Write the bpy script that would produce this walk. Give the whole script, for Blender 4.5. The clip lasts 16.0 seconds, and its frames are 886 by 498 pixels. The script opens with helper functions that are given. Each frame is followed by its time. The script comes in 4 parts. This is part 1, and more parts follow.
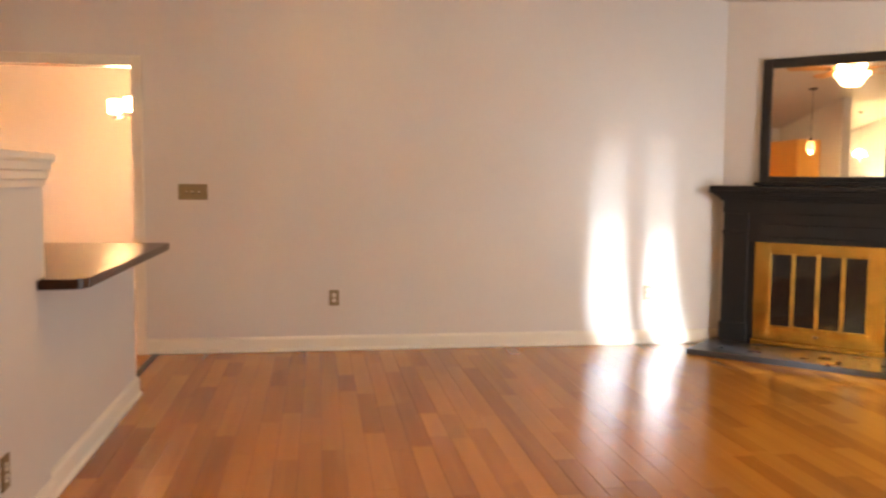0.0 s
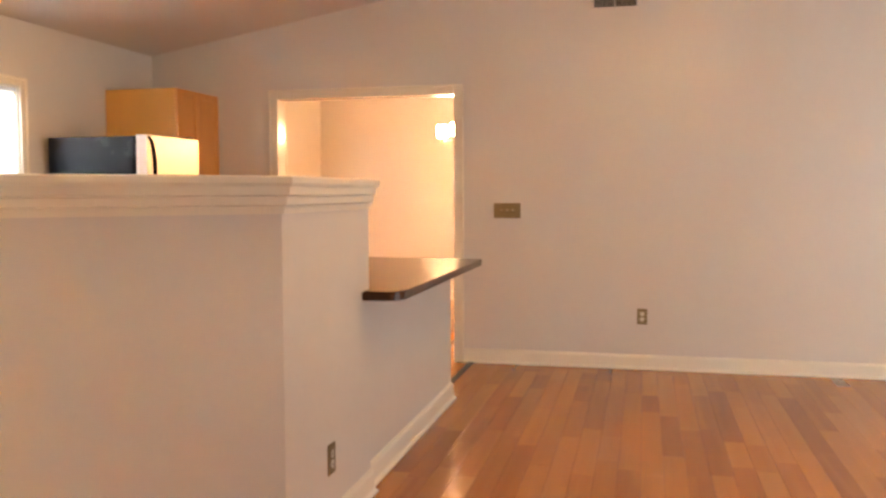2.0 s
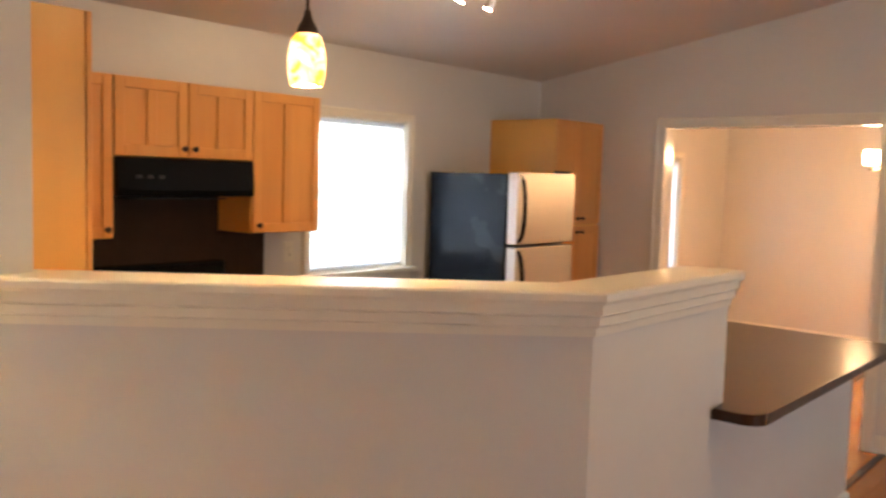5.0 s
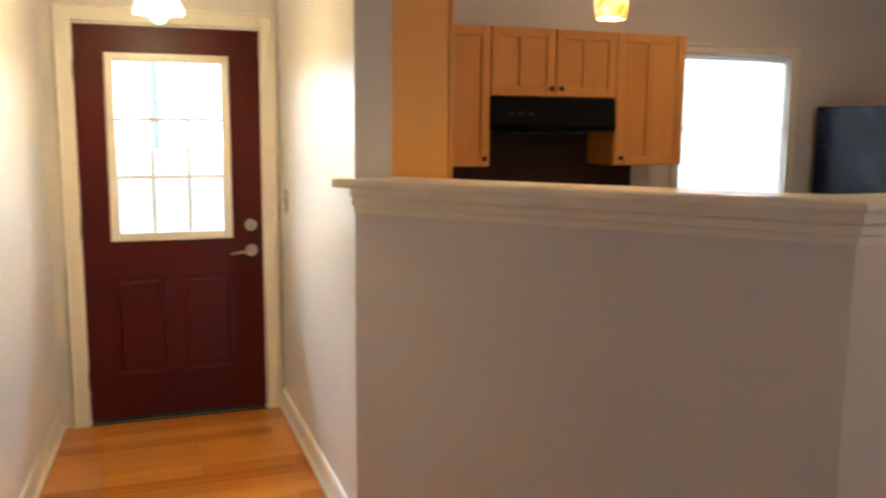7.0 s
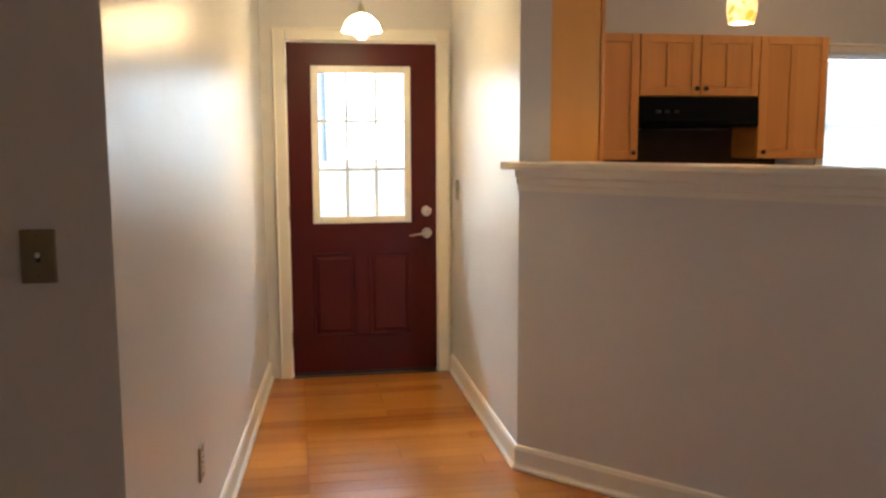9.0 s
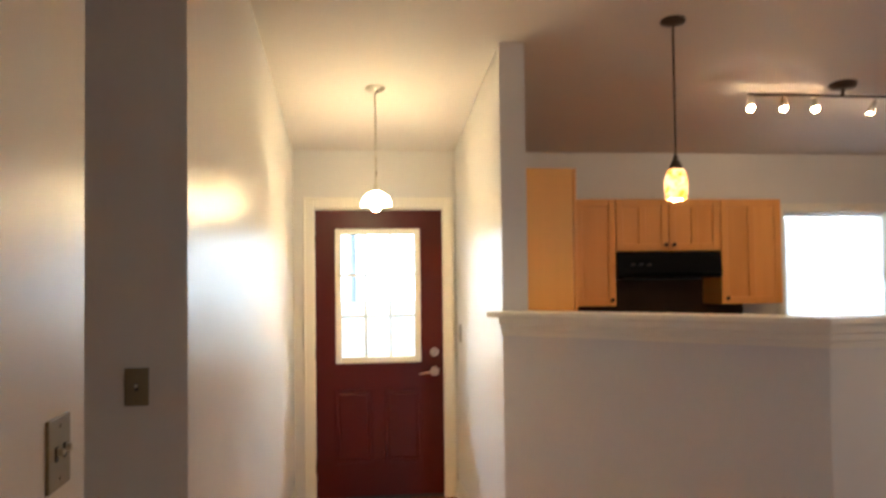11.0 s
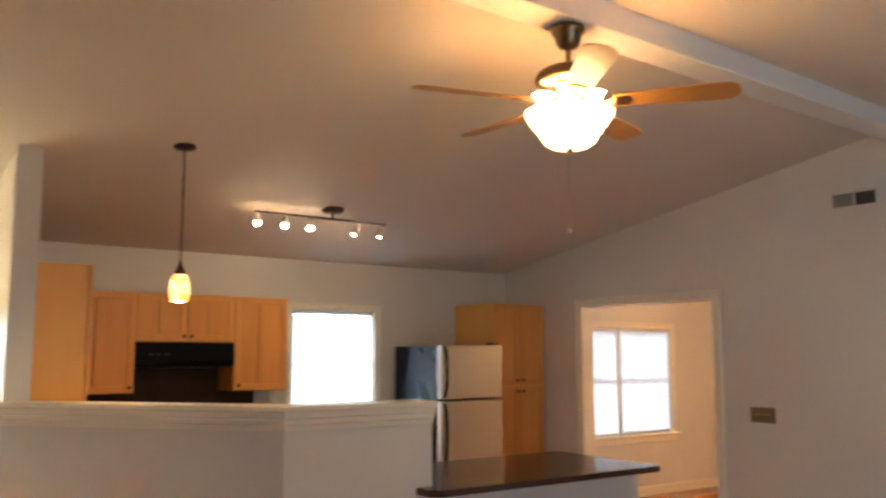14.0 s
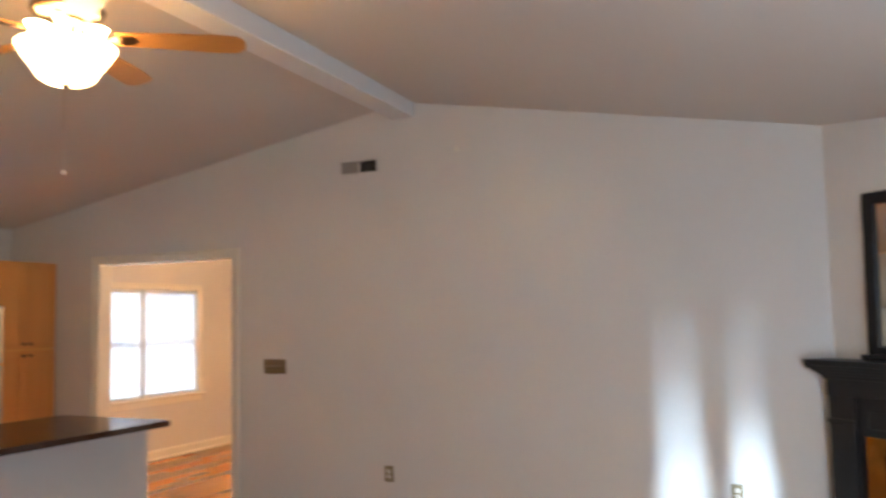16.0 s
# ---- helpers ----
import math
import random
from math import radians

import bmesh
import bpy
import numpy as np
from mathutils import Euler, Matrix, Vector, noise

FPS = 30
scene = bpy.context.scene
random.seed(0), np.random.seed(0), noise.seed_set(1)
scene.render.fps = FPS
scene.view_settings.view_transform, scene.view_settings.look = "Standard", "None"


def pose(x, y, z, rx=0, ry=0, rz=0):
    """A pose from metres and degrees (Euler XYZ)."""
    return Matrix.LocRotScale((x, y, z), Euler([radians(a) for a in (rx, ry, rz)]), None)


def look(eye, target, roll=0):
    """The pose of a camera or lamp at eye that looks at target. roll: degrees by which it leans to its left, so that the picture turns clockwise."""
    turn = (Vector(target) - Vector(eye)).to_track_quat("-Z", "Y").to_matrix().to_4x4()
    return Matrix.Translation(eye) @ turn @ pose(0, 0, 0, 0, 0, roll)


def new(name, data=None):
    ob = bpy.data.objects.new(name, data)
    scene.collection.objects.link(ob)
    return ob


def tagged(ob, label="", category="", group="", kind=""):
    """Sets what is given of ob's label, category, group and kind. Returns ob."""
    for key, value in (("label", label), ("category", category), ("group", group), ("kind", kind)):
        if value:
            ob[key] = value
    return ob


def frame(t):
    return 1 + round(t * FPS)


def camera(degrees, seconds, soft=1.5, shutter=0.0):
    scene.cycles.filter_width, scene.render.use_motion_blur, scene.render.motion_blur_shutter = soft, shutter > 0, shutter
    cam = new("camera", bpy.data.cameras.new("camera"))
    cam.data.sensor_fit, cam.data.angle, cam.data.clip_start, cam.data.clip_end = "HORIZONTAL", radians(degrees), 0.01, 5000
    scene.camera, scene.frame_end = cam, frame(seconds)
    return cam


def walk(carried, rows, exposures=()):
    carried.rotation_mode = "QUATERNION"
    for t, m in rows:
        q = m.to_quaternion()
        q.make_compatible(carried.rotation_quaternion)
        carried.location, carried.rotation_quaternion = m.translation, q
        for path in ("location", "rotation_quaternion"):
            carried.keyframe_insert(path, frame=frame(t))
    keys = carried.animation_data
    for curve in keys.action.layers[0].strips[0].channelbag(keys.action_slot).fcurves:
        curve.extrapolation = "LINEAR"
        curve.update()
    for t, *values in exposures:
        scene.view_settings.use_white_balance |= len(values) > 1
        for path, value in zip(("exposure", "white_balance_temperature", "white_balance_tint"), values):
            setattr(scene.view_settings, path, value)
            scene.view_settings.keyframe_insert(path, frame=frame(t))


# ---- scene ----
cam = camera(54.7, 16.0, soft=2.5, shutter=0.5)
PATH = [
    (0, (3.966, 0.473, 1.313), (4.253, 2.446, 1.15), 0.4),
    (0.5, (3.894, 0.447, 1.319), (4.031, 2.437, 1.165), 0.9),
    (1, (3.968, 0.366, 1.319), (3.887, 2.359, 1.174), 0.2),
    (1.5, (4.072, 0.333, 1.341), (3.764, 2.304, 1.194), -0.0),
    (2, (4.085, 0.397, 1.341), (3.629, 2.34, 1.211), -0.2),
    (2.5, (4.015, 0.486, 1.453), (3.493, 2.415, 1.381), 1.0),
    (3, (3.952, 0.595, 1.545), (3.362, 2.504, 1.459), 2.3),
    (3.2, (3.939, 0.552, 1.565), (3.313, 2.448, 1.455), 3.1),
    (5.3, (4.193, 1.054, 1.7), (2.779, 2.455, 1.51), 1.6),
    (5.5, (4.31, 1.029, 1.691), (2.825, 2.351, 1.474), 1.7),
    (6, (4.486, 1.011, 1.661), (2.857, 2.135, 1.371), 0.8),
    (6.5, (4.609, 1.048, 1.62), (2.858, 1.968, 1.324), 0.4),
    (7, (4.721, 1.175, 1.596), (2.863, 1.857, 1.308), 0.5),
    (7.5, (4.851, 1.145, 1.562), (2.939, 1.662, 1.284), 0.5),
    (8, (5.021, 1.054, 1.522), (3.081, 1.46, 1.251), 0.4),
    (8.2, (5.063, 0.963, 1.504), (3.121, 1.356, 1.236), 0.3),
    (10.3, (5.919, 0.994, 1.551), (3.938, 1.193, 1.363), -0.8),
    (10.5, (5.975, 0.964, 1.562), (3.99, 1.188, 1.447), -0.8),
    (11, (6.193, 1.004, 1.586), (4.213, 1.278, 1.652), -0.7),
    (11.5, (6.416, 1.071, 1.622), (4.459, 1.436, 1.811), -0.5),
    (12, (6.576, 1.047, 1.629), (4.662, 1.572, 1.88), -0.3),
    (12.5, (6.703, 0.98, 1.632), (4.848, 1.681, 1.891), -0.2),
    (13, (6.764, 0.987, 1.668), (4.977, 1.85, 1.911), 0.0),
    (13.5, (6.897, 0.984, 1.665), (5.194, 2.005, 1.906), -0.0),
    (14, (6.981, 1.08, 1.67), (5.379, 2.252, 1.912), 0.1),
    (14.5, (7.015, 1.11, 1.649), (5.558, 2.456, 1.9), -0.1),
    (15, (7.026, 1.113, 1.631), (5.759, 2.64, 1.878), -0.4),
    (15.5, (7.118, 1.061, 1.606), (6.079, 2.756, 1.822), -0.9),
    (16, (7.157, 1.166, 1.574), (6.347, 2.987, 1.733), -1.2),
]
EXPOSURES = [(0, 3.02, 8050, 20), (1.5, 3.12, 8100, 20), (2.5, 3.20, 7550, 19), (3.0, 3.14, 6950, 17), (5.5, 2.58, 6650, 13), (7.0, 1.96, 6650, 13), (8.2, 1.60, 6750, 14), (10.3, 2.08, 6200, 13),
             (12.0, 2.0, 6550, 12), (14.0, 2.2, 6600, 10), (15.0, 2.38, 6700, 10), (16.0, 2.50, 6150, 10)]
walk(cam, [(t, look(eye, target, roll)) for t, eye, target, roll in PATH], EXPOSURES)

# ---- world, sun, large lights, exposure ----
SUN_WAY = Vector((-0.470, 0.883, -0.19)).normalized()
world = bpy.data.worlds.new("sky")
scene.world = world
world.use_nodes = True
_nt = world.node_tree
_sky = _nt.nodes.new("ShaderNodeTexSky")
_sky.sky_type = "NISHITA"
_sky.sun_disc = False
_sky.sun_elevation = radians(12)
_sky.sun_rotation = radians(152)
_nt.nodes["Background"].inputs[1].default_value = 0.08
_nt.links.new(_sky.outputs[0], _nt.nodes["Background"].inputs[0])
_s = bpy.data.lights.new("sun", "SUN")
_s.energy, _s.angle, _s.color = 3.2, radians(3.6), (0.62, 0.82, 1.0)
_so = new("sun", _s)
_so.rotation_euler = SUN_WAY.to_track_quat("-Z", "Y").to_euler()


def area_lamp(name, at, toward, w, h, watts, color):
    d = bpy.data.lights.new(name, "AREA")
    d.shape, d.size, d.size_y, d.energy, d.color = "RECTANGLE", w, h, watts * 0.4, color
    ob = new(name, d)
    ob.matrix_world = look(at, toward)
    return ob


SKY = (0.80, 0.90, 1.0)
# Fill lamp added inside the room, standing in for unseen daylight from the east.
area_lamp("east_daylight_fill", (8.04, 2.9, 1.15), (5.9, 6.2, 1.2), 0.7, 2.0, 23, (0.70, 0.85, 1.0))
area_lamp("kitchen_window_daylight", (-0.16, 4.95, 1.55), (1, 4.95, 1.45), 0.78, 0.98, 22, SKY)
area_lamp("dining_window_daylight", (-0.16, 8.76, 1.35), (1, 8.76, 1.25), 1.8, 1.2, 7, SKY)
area_lamp("door_daylight", (-1.5, 1.385, 2.28), (2.6, 1.385, 1.25), 2.2, 0.42, 180, (0.70, 0.85, 1.0))


# ---- materials ----
def rgba(c):
    return (c[0], c[1], c[2], 1.0)


def mat(name, color, rough=0.5, metal=0.0, var=0.08, scale=6.0, bump=0.0, bump_scale=120.0, coat=0.0, spec=0.5, rough_var=0.1, stretch=(1, 1, 1), wave=0.0):
    """A painted or plain surface with broad variation, fine grain and relief."""
    m = bpy.data.materials.new(name)
    m.use_nodes = True
    nt = m.node_tree
    b = nt.nodes["Principled BSDF"]
    b.inputs["Metallic"].default_value = metal
    b.inputs["Coat Weight"].default_value = coat
    b.inputs["Specular IOR Level"].default_value = spec
    geo = nt.nodes.new("ShaderNodeNewGeometry")
    mp = nt.nodes.new("ShaderNodeMapping")
    mp.inputs["Scale"].default_value = stretch
    nt.links.new(geo.outputs["Position"], mp.inputs["Vector"])
    n1 = nt.nodes.new("ShaderNodeTexNoise")
    n1.inputs["Scale"].default_value = scale
    n1.inputs["Detail"].default_value = 5
    nt.links.new(mp.outputs[0], n1.inputs["Vector"])
    n2 = nt.nodes.new("ShaderNodeTexNoise")
    n2.inputs["Scale"].default_value = scale * 14
    n2.inputs["Detail"].default_value = 3
    nt.links.new(mp.outputs[0], n2.inputs["Vector"])
    add = nt.nodes.new("ShaderNodeMath")
    add.operation = "MULTIPLY_ADD"
    add.inputs[1].default_value = 0.35
    nt.links.new(n2.outputs[0], add.inputs[0])
    nt.links.new(n1.outputs[0], add.inputs[2])
    ramp = nt.nodes.new("ShaderNodeValToRGB")
    ramp.color_ramp.elements[0].position, ramp.color_ramp.elements[1].position = 0.35, 1.0
    ramp.color_ramp.elements[0].color = rgba([v * (1 - var) for v in color])
    ramp.color_ramp.elements[1].color = rgba([min(1, v * (1 + var)) for v in color])
    nt.links.new(add.outputs[0], ramp.inputs[0])
    nt.links.new(ramp.outputs[0], b.inputs["Base Color"])
    mr = nt.nodes.new("ShaderNodeMapRange")
    mr.inputs["To Min"].default_value = max(0.02, rough - rough_var)
    mr.inputs["To Max"].default_value = min(1, rough + rough_var)
    nt.links.new(n1.outputs[0], mr.inputs[0])
    nt.links.new(mr.outputs[0], b.inputs["Roughness"])
    if bump:
        n3 = nt.nodes.new("ShaderNodeTexNoise")
        n3.inputs["Scale"].default_value = bump_scale
        n3.inputs["Detail"].default_value = 4
        nt.links.new(mp.outputs[0], n3.inputs["Vector"])
        bp = nt.nodes.new("ShaderNodeBump")
        bp.inputs["Strength"].default_value = bump
        bp.inputs["Distance"].default_value = 0.002
        nt.links.new(n3.outputs[0], bp.inputs["Height"])
        nt.links.new(bp.outputs[0], b.inputs["Normal"])
        if wave:
            n4 = nt.nodes.new("ShaderNodeTexNoise")
            n4.inputs["Scale"].default_value, n4.inputs["Detail"].default_value = 4.5, 2
            nt.links.new(mp.outputs[0], n4.inputs["Vector"])
            bw = nt.nodes.new("ShaderNodeBump")
            bw.inputs["Strength"].default_value, bw.inputs["Distance"].default_value = 1.0, wave
            nt.links.new(n4.outputs[0], bw.inputs["Height"])
            nt.links.new(bw.outputs[0], bp.inputs["Normal"])
    return m


def wood(name, dark, mid, light, axis, rough=0.35, coat=0.2, random_amount=1.0, ring=9.0, grain=0.42, vary=0.085):
    """Boards with grain along axis (0, 1, 2), each object its own tone."""
    m = bpy.data.materials.new(name)
    m.use_nodes = True
    nt = m.node_tree
    b = nt.nodes["Principled BSDF"]
    b.inputs["Coat Weight"].default_value = coat
    b.inputs["Coat Roughness"].default_value = 0.12
    geo = nt.nodes.new("ShaderNodeNewGeometry")
    info = nt.nodes.new("ShaderNodeObjectInfo")
    off = nt.nodes.new("ShaderNodeVectorMath")
    off.operation = "MULTIPLY_ADD"
    comb = nt.nodes.new("ShaderNodeCombineXYZ")
    for i in range(3):
        nt.links.new(info.outputs["Random"], comb.inputs[i])
    off.inputs[1].default_value = (17, 23, 31)
    nt.links.new(comb.outputs[0], off.inputs[0])
    nt.links.new(geo.outputs["Position"], off.inputs[2])
    mp = nt.nodes.new("ShaderNodeMapping")
    sc = [ring * 3.0] * 3
    sc[axis] = ring * 0.14
    mp.inputs["Scale"].default_value = sc
    nt.links.new(off.outputs[0], mp.inputs["Vector"])
    n1 = nt.nodes.new("ShaderNodeTexNoise")
    n1.inputs["Scale"].default_value = 1.0
    n1.inputs["Detail"].default_value = 6
    n1.inputs["Distortion"].default_value = 0.8
    nt.links.new(mp.outputs[0], n1.inputs["Vector"])
    n2 = nt.nodes.new("ShaderNodeTexNoise")
    n2.inputs["Scale"].default_value = 6.0
    n2.inputs["Detail"].default_value = 3
    nt.links.new(mp.outputs[0], n2.inputs["Vector"])
    tone = nt.nodes.new("ShaderNodeMath")
    tone.operation = "ADD"
    rnd = nt.nodes.new("ShaderNodeMath")
    rnd.operation = "MULTIPLY_ADD"
    rnd.inputs[1].default_value = 0.55 * random_amount
    rnd.inputs[2].default_value = -0.27 * random_amount
    isl = nt.nodes.new("ShaderNodeMath")
    isl.operation = "ADD"
    nt.links.new(info.outputs["Random"], isl.inputs[0])
    nt.links.new(geo.outputs["Random Per Island"], isl.inputs[1])
    fr = nt.nodes.new("ShaderNodeMath")
    fr.operation = "FRACT"
    nt.links.new(isl.outputs[0], fr.inputs[0])
    nt.links.new(fr.outputs[0], rnd.inputs[0])
    soft = nt.nodes.new("ShaderNodeMath")
    soft.operation = "MULTIPLY_ADD"
    soft.inputs[1].default_value, soft.inputs[2].default_value = grain, 0.50 - grain * 0.5
    nt.links.new(n1.outputs[0], soft.inputs[0])
    nt.links.new(soft.outputs[0], tone.inputs[0])
    nt.links.new(rnd.outputs[0], tone.inputs[1])
    fine = nt.nodes.new("ShaderNodeMath")
    fine.operation = "MULTIPLY_ADD"
    fine.inputs[1].default_value = 0.05
    nt.links.new(n2.outputs[0], fine.inputs[0])
    nt.links.new(tone.outputs[0], fine.inputs[2])
    ramp = nt.nodes.new("ShaderNodeValToRGB")
    cr = ramp.color_ramp
    cr.elements[0].position, cr.elements[0].color = 0.28, rgba(dark)
    cr.elements[1].position, cr.elements[1].color = 0.9, rgba(light)
    e = cr.elements.new(0.58)
    e.color = rgba(mid)
    nt.links.new(fine.outputs[0], ramp.inputs[0])
    nt.links.new(ramp.outputs[0], b.inputs["Base Color"])
    mr = nt.nodes.new("ShaderNodeMapRange")
    mr.inputs["To Min"].default_value, mr.inputs["To Max"].default_value = rough - vary, rough + vary
    nt.links.new(n2.outputs[0], mr.inputs[0])
    nt.links.new(mr.outputs[0], b.inputs["Roughness"])
    bp = nt.nodes.new("ShaderNodeBump")
    bp.inputs["Strength"].default_value, bp.inputs["Distance"].default_value = 0.02, 0.0003
    nt.links.new(n2.outputs[0], bp.inputs["Height"])
    nt.links.new(bp.outputs[0], b.inputs["Normal"])
    return m


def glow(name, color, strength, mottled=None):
    """Lit glass or backdrop: gives off light, with a cloudy pattern where mottled is a second colour."""
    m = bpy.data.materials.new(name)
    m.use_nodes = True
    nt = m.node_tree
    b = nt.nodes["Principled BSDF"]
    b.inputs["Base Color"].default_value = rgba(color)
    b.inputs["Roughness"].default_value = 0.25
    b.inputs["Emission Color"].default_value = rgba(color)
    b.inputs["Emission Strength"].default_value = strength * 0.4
    if mottled:
        n = nt.nodes.new("ShaderNodeTexNoise")
        n.inputs["Scale"].default_value, n.inputs["Detail"].default_value, n.inputs["Distortion"].default_value = 16, 3, 1.5
        geo = nt.nodes.new("ShaderNodeNewGeometry")
        nt.links.new(geo.outputs["Position"], n.inputs["Vector"])
        r = nt.nodes.new("ShaderNodeValToRGB")
        r.color_ramp.elements[0].position, r.color_ramp.elements[0].color = 0.40, rgba(mottled)
        r.color_ramp.elements[1].position, r.color_ramp.elements[1].color = 0.62, rgba(color)
        nt.links.new(n.outputs[0], r.inputs[0])
        nt.links.new(r.outputs[0], b.inputs["Base Color"])
        nt.links.new(r.outputs[0], b.inputs["Emission Color"])
    return m


def clear_glass(name):
    m = bpy.data.materials.new(name)
    m.use_nodes = True
    nt = m.node_tree
    nt.nodes.remove(nt.nodes["Principled BSDF"])
    out = nt.nodes["Material Output"]
    tr, gl, mx, fr = (nt.nodes.new("ShaderNode" + k) for k in ("BsdfTransparent", "BsdfGlossy", "MixShader", "Fresnel"))
    gl.inputs["Roughness"].default_value = 0.02
    tr.inputs["Color"].default_value = (0.95, 0.98, 0.97, 1)
    nt.links.new(fr.outputs[0], mx.inputs[0])
    nt.links.new(tr.outputs[0], mx.inputs[1])
    nt.links.new(gl.outputs[0], mx.inputs[2])
    nt.links.new(mx.outputs[0], out.inputs[0])
    return m


def slat_mat(name):
    m = bpy.data.materials.new(name)
    m.use_nodes = True
    nt = m.node_tree
    b = nt.nodes["Principled BSDF"]
    b.inputs["Base Color"].default_value = (0.86, 0.86, 0.88, 1)
    b.inputs["Roughness"].default_value = 0.45
    tl, mx = nt.nodes.new("ShaderNodeBsdfTranslucent"), nt.nodes.new("ShaderNodeMixShader")
    tl.inputs["Color"].default_value = (0.86, 0.88, 0.92, 1)
    mx.inputs[0].default_value = 0.5
    nt.links.new(b.outputs[0], mx.inputs[1])
    nt.links.new(tl.outputs[0], mx.inputs[2])
    nt.links.new(mx.outputs[0], nt.nodes["Material Output"].inputs[0])
    return m


WALL = mat("warm_white_wall_paint", (0.67, 0.65, 0.62), 0.30, var=0.035, scale=1.6, bump=0.25, bump_scale=260, rough_var=0.05, wave=0.004)
CEIL = mat("ceiling_paint", (0.67, 0.62, 0.56), 0.75, var=0.03, scale=1.2, bump=0.5, bump_scale=180)
TRIM = mat("cream_gloss_trim", (0.80, 0.76, 0.66), 0.32, var=0.03, scale=3, bump=0.05, bump_scale=60, coat=0.15)
LINING = mat("gloss_trim_lining", (0.80, 0.76, 0.66), 0.20, var=0.03, scale=3, bump=0.03, bump_scale=40, coat=0.2, rough_var=0.04)
BEAM = mat("white_beam_paint", (0.76, 0.76, 0.75), 0.5, var=0.03, scale=2, bump=0.1)
FLOOR = wood("amber_laminate", (0.27, 0.085, 0.014), (0.47, 0.178, 0.028), (0.60, 0.245, 0.042), 1, rough=0.17, coat=0.0, ring=4, grain=0.30, vary=0.02, random_amount=0.52)
JOINT = mat("floor_joint", (0.10, 0.04, 0.015), 0.7)
MAPLE = wood("honey_maple", (0.64, 0.27, 0.062), (0.75, 0.35, 0.090), (0.80, 0.41, 0.12), 2, rough=0.38, coat=0.15, random_amount=0.25, ring=5)
MAPLE_SIDE = wood("honey_maple_veneer", (0.74, 0.36, 0.075), (0.80, 0.42, 0.10), (0.84, 0.47, 0.12), 2, rough=0.42, coat=0.1, random_amount=0.1, ring=3)
BLADE = wood("fan_blade_wood", (0.46, 0.20, 0.045), (0.58, 0.28, 0.075), (0.66, 0.35, 0.11), 0, rough=0.35, coat=0.2, random_amount=0.2)
BAR = mat("dark_brown_laminate", (0.055, 0.023, 0.012), 0.24, var=0.10, scale=5, spec=0.30, rough_var=0.02)
BLACK = mat("black_enamel", (0.004, 0.004, 0.004), 0.10, var=0.2, spec=0.2, rough_var=0.03)
BLACK_MATT = mat("black_plastic", (0.018, 0.018, 0.02), 0.5, var=0.2)
CASE = mat("charcoal_textured_metal", (0.006, 0.009, 0.014), 0.26, var=0.3, scale=3, bump=0.05, bump_scale=300, spec=0.18)
STEEL = mat("brushed_steel", (0.49, 0.455, 0.39), 0.38, metal=1.0, var=0.05, scale=3, bump=0.08, bump_scale=40, stretch=(1, 1, 30))
PALE_EDGE = mat("pale_door_edge", (0.80, 0.82, 0.85), 0.4, var=0.03)
NICKEL = mat("satin_nickel", (0.62, 0.58, 0.50), 0.28, metal=1.0, var=0.05)
BRONZE = mat("dark_bronze", (0.060, 0.042, 0.030), 0.40, metal=0.6, var=0.25, scale=20)
ANTIQUE = mat("antique_brass", (0.20, 0.155, 0.10), 0.32, metal=1.0, var=0.2, scale=15)
BRASS = mat("polished_brass", (0.52, 0.31, 0.075), 0.22, metal=1.0, var=0.28, scale=8, rough_var=0.12)
MANTEL = mat("charcoal_mantel_paint", (0.011, 0.012, 0.014), 0.45, var=0.3, scale=5, bump=0.1, bump_scale=90, spec=0.3)
SLATE = mat("black_slate", (0.040, 0.044, 0.050), 0.30, var=0.10, scale=6, bump=0.08, bump_scale=60, coat=0.2)
SOOT = mat("soot_dark_firebox", (0.010, 0.009, 0.008), 0.9, var=0.4)
SMOKED = mat("smoked_glass", (0.012, 0.010, 0.009), 0.06, var=0.1, rough_var=0.02)
RED = mat("oxblood_door_paint", (0.066, 0.0045, 0.003), 0.36, var=0.12, scale=3, bump=0.08, bump_scale=80, spec=0.28)
PLATE = mat("bronze_switch_plate", (0.26, 0.215, 0.13), 0.38, metal=0.55, var=0.08, scale=30)
TOGGLE = mat("ivory_plastic", (0.72, 0.70, 0.62), 0.4, var=0.03)
GREY = mat("grey_grille_metal", (0.34, 0.32, 0.29), 0.5, var=0.08)
DUCT_SHADE = mat("duct_shade", (0.012, 0.011, 0.010), 0.9, var=0.2)
SPLASH = mat("brown_backsplash", (0.040, 0.020, 0.010), 0.55, var=0.25, scale=9, spec=0.2)
GLASS = clear_glass("window_glass")
SLAT = slat_mat("white_blind_slat")
SUN_MASK = mat("sun_mask_panel", (0.7, 0.7, 0.7), 0.6)
GRASS = mat("pale_gravel", (0.52, 0.50, 0.46), 0.9, var=0.4, scale=2, bump=0.3, bump_scale=30)
# Bark colour lifted to pale blue-grey to paint in outdoor haze.
BARK = mat("haze_paled_bark", (0.36, 0.40, 0.45), 0.9, var=0.4, scale=8, bump=0.8, bump_scale=30)
LEAF = mat("leaves", (0.07, 0.13, 0.05), 0.6, var=0.5, scale=4)
MIRROR = mat("silvered_mirror", (0.86, 0.85, 0.82), 0.015, metal=1.0, var=0.0, rough_var=0.005)
G_FAN = glow("lit_frosted_bowl", (1.0, 0.64, 0.27), 10.5)
G_FAN_UP = glow("lit_bulb_glass", (1.0, 0.70, 0.34), 34)
G_PEND = glow("lit_amber_glass", (1.0, 0.62, 0.28), 1.6, (0.95, 0.30, 0.03))
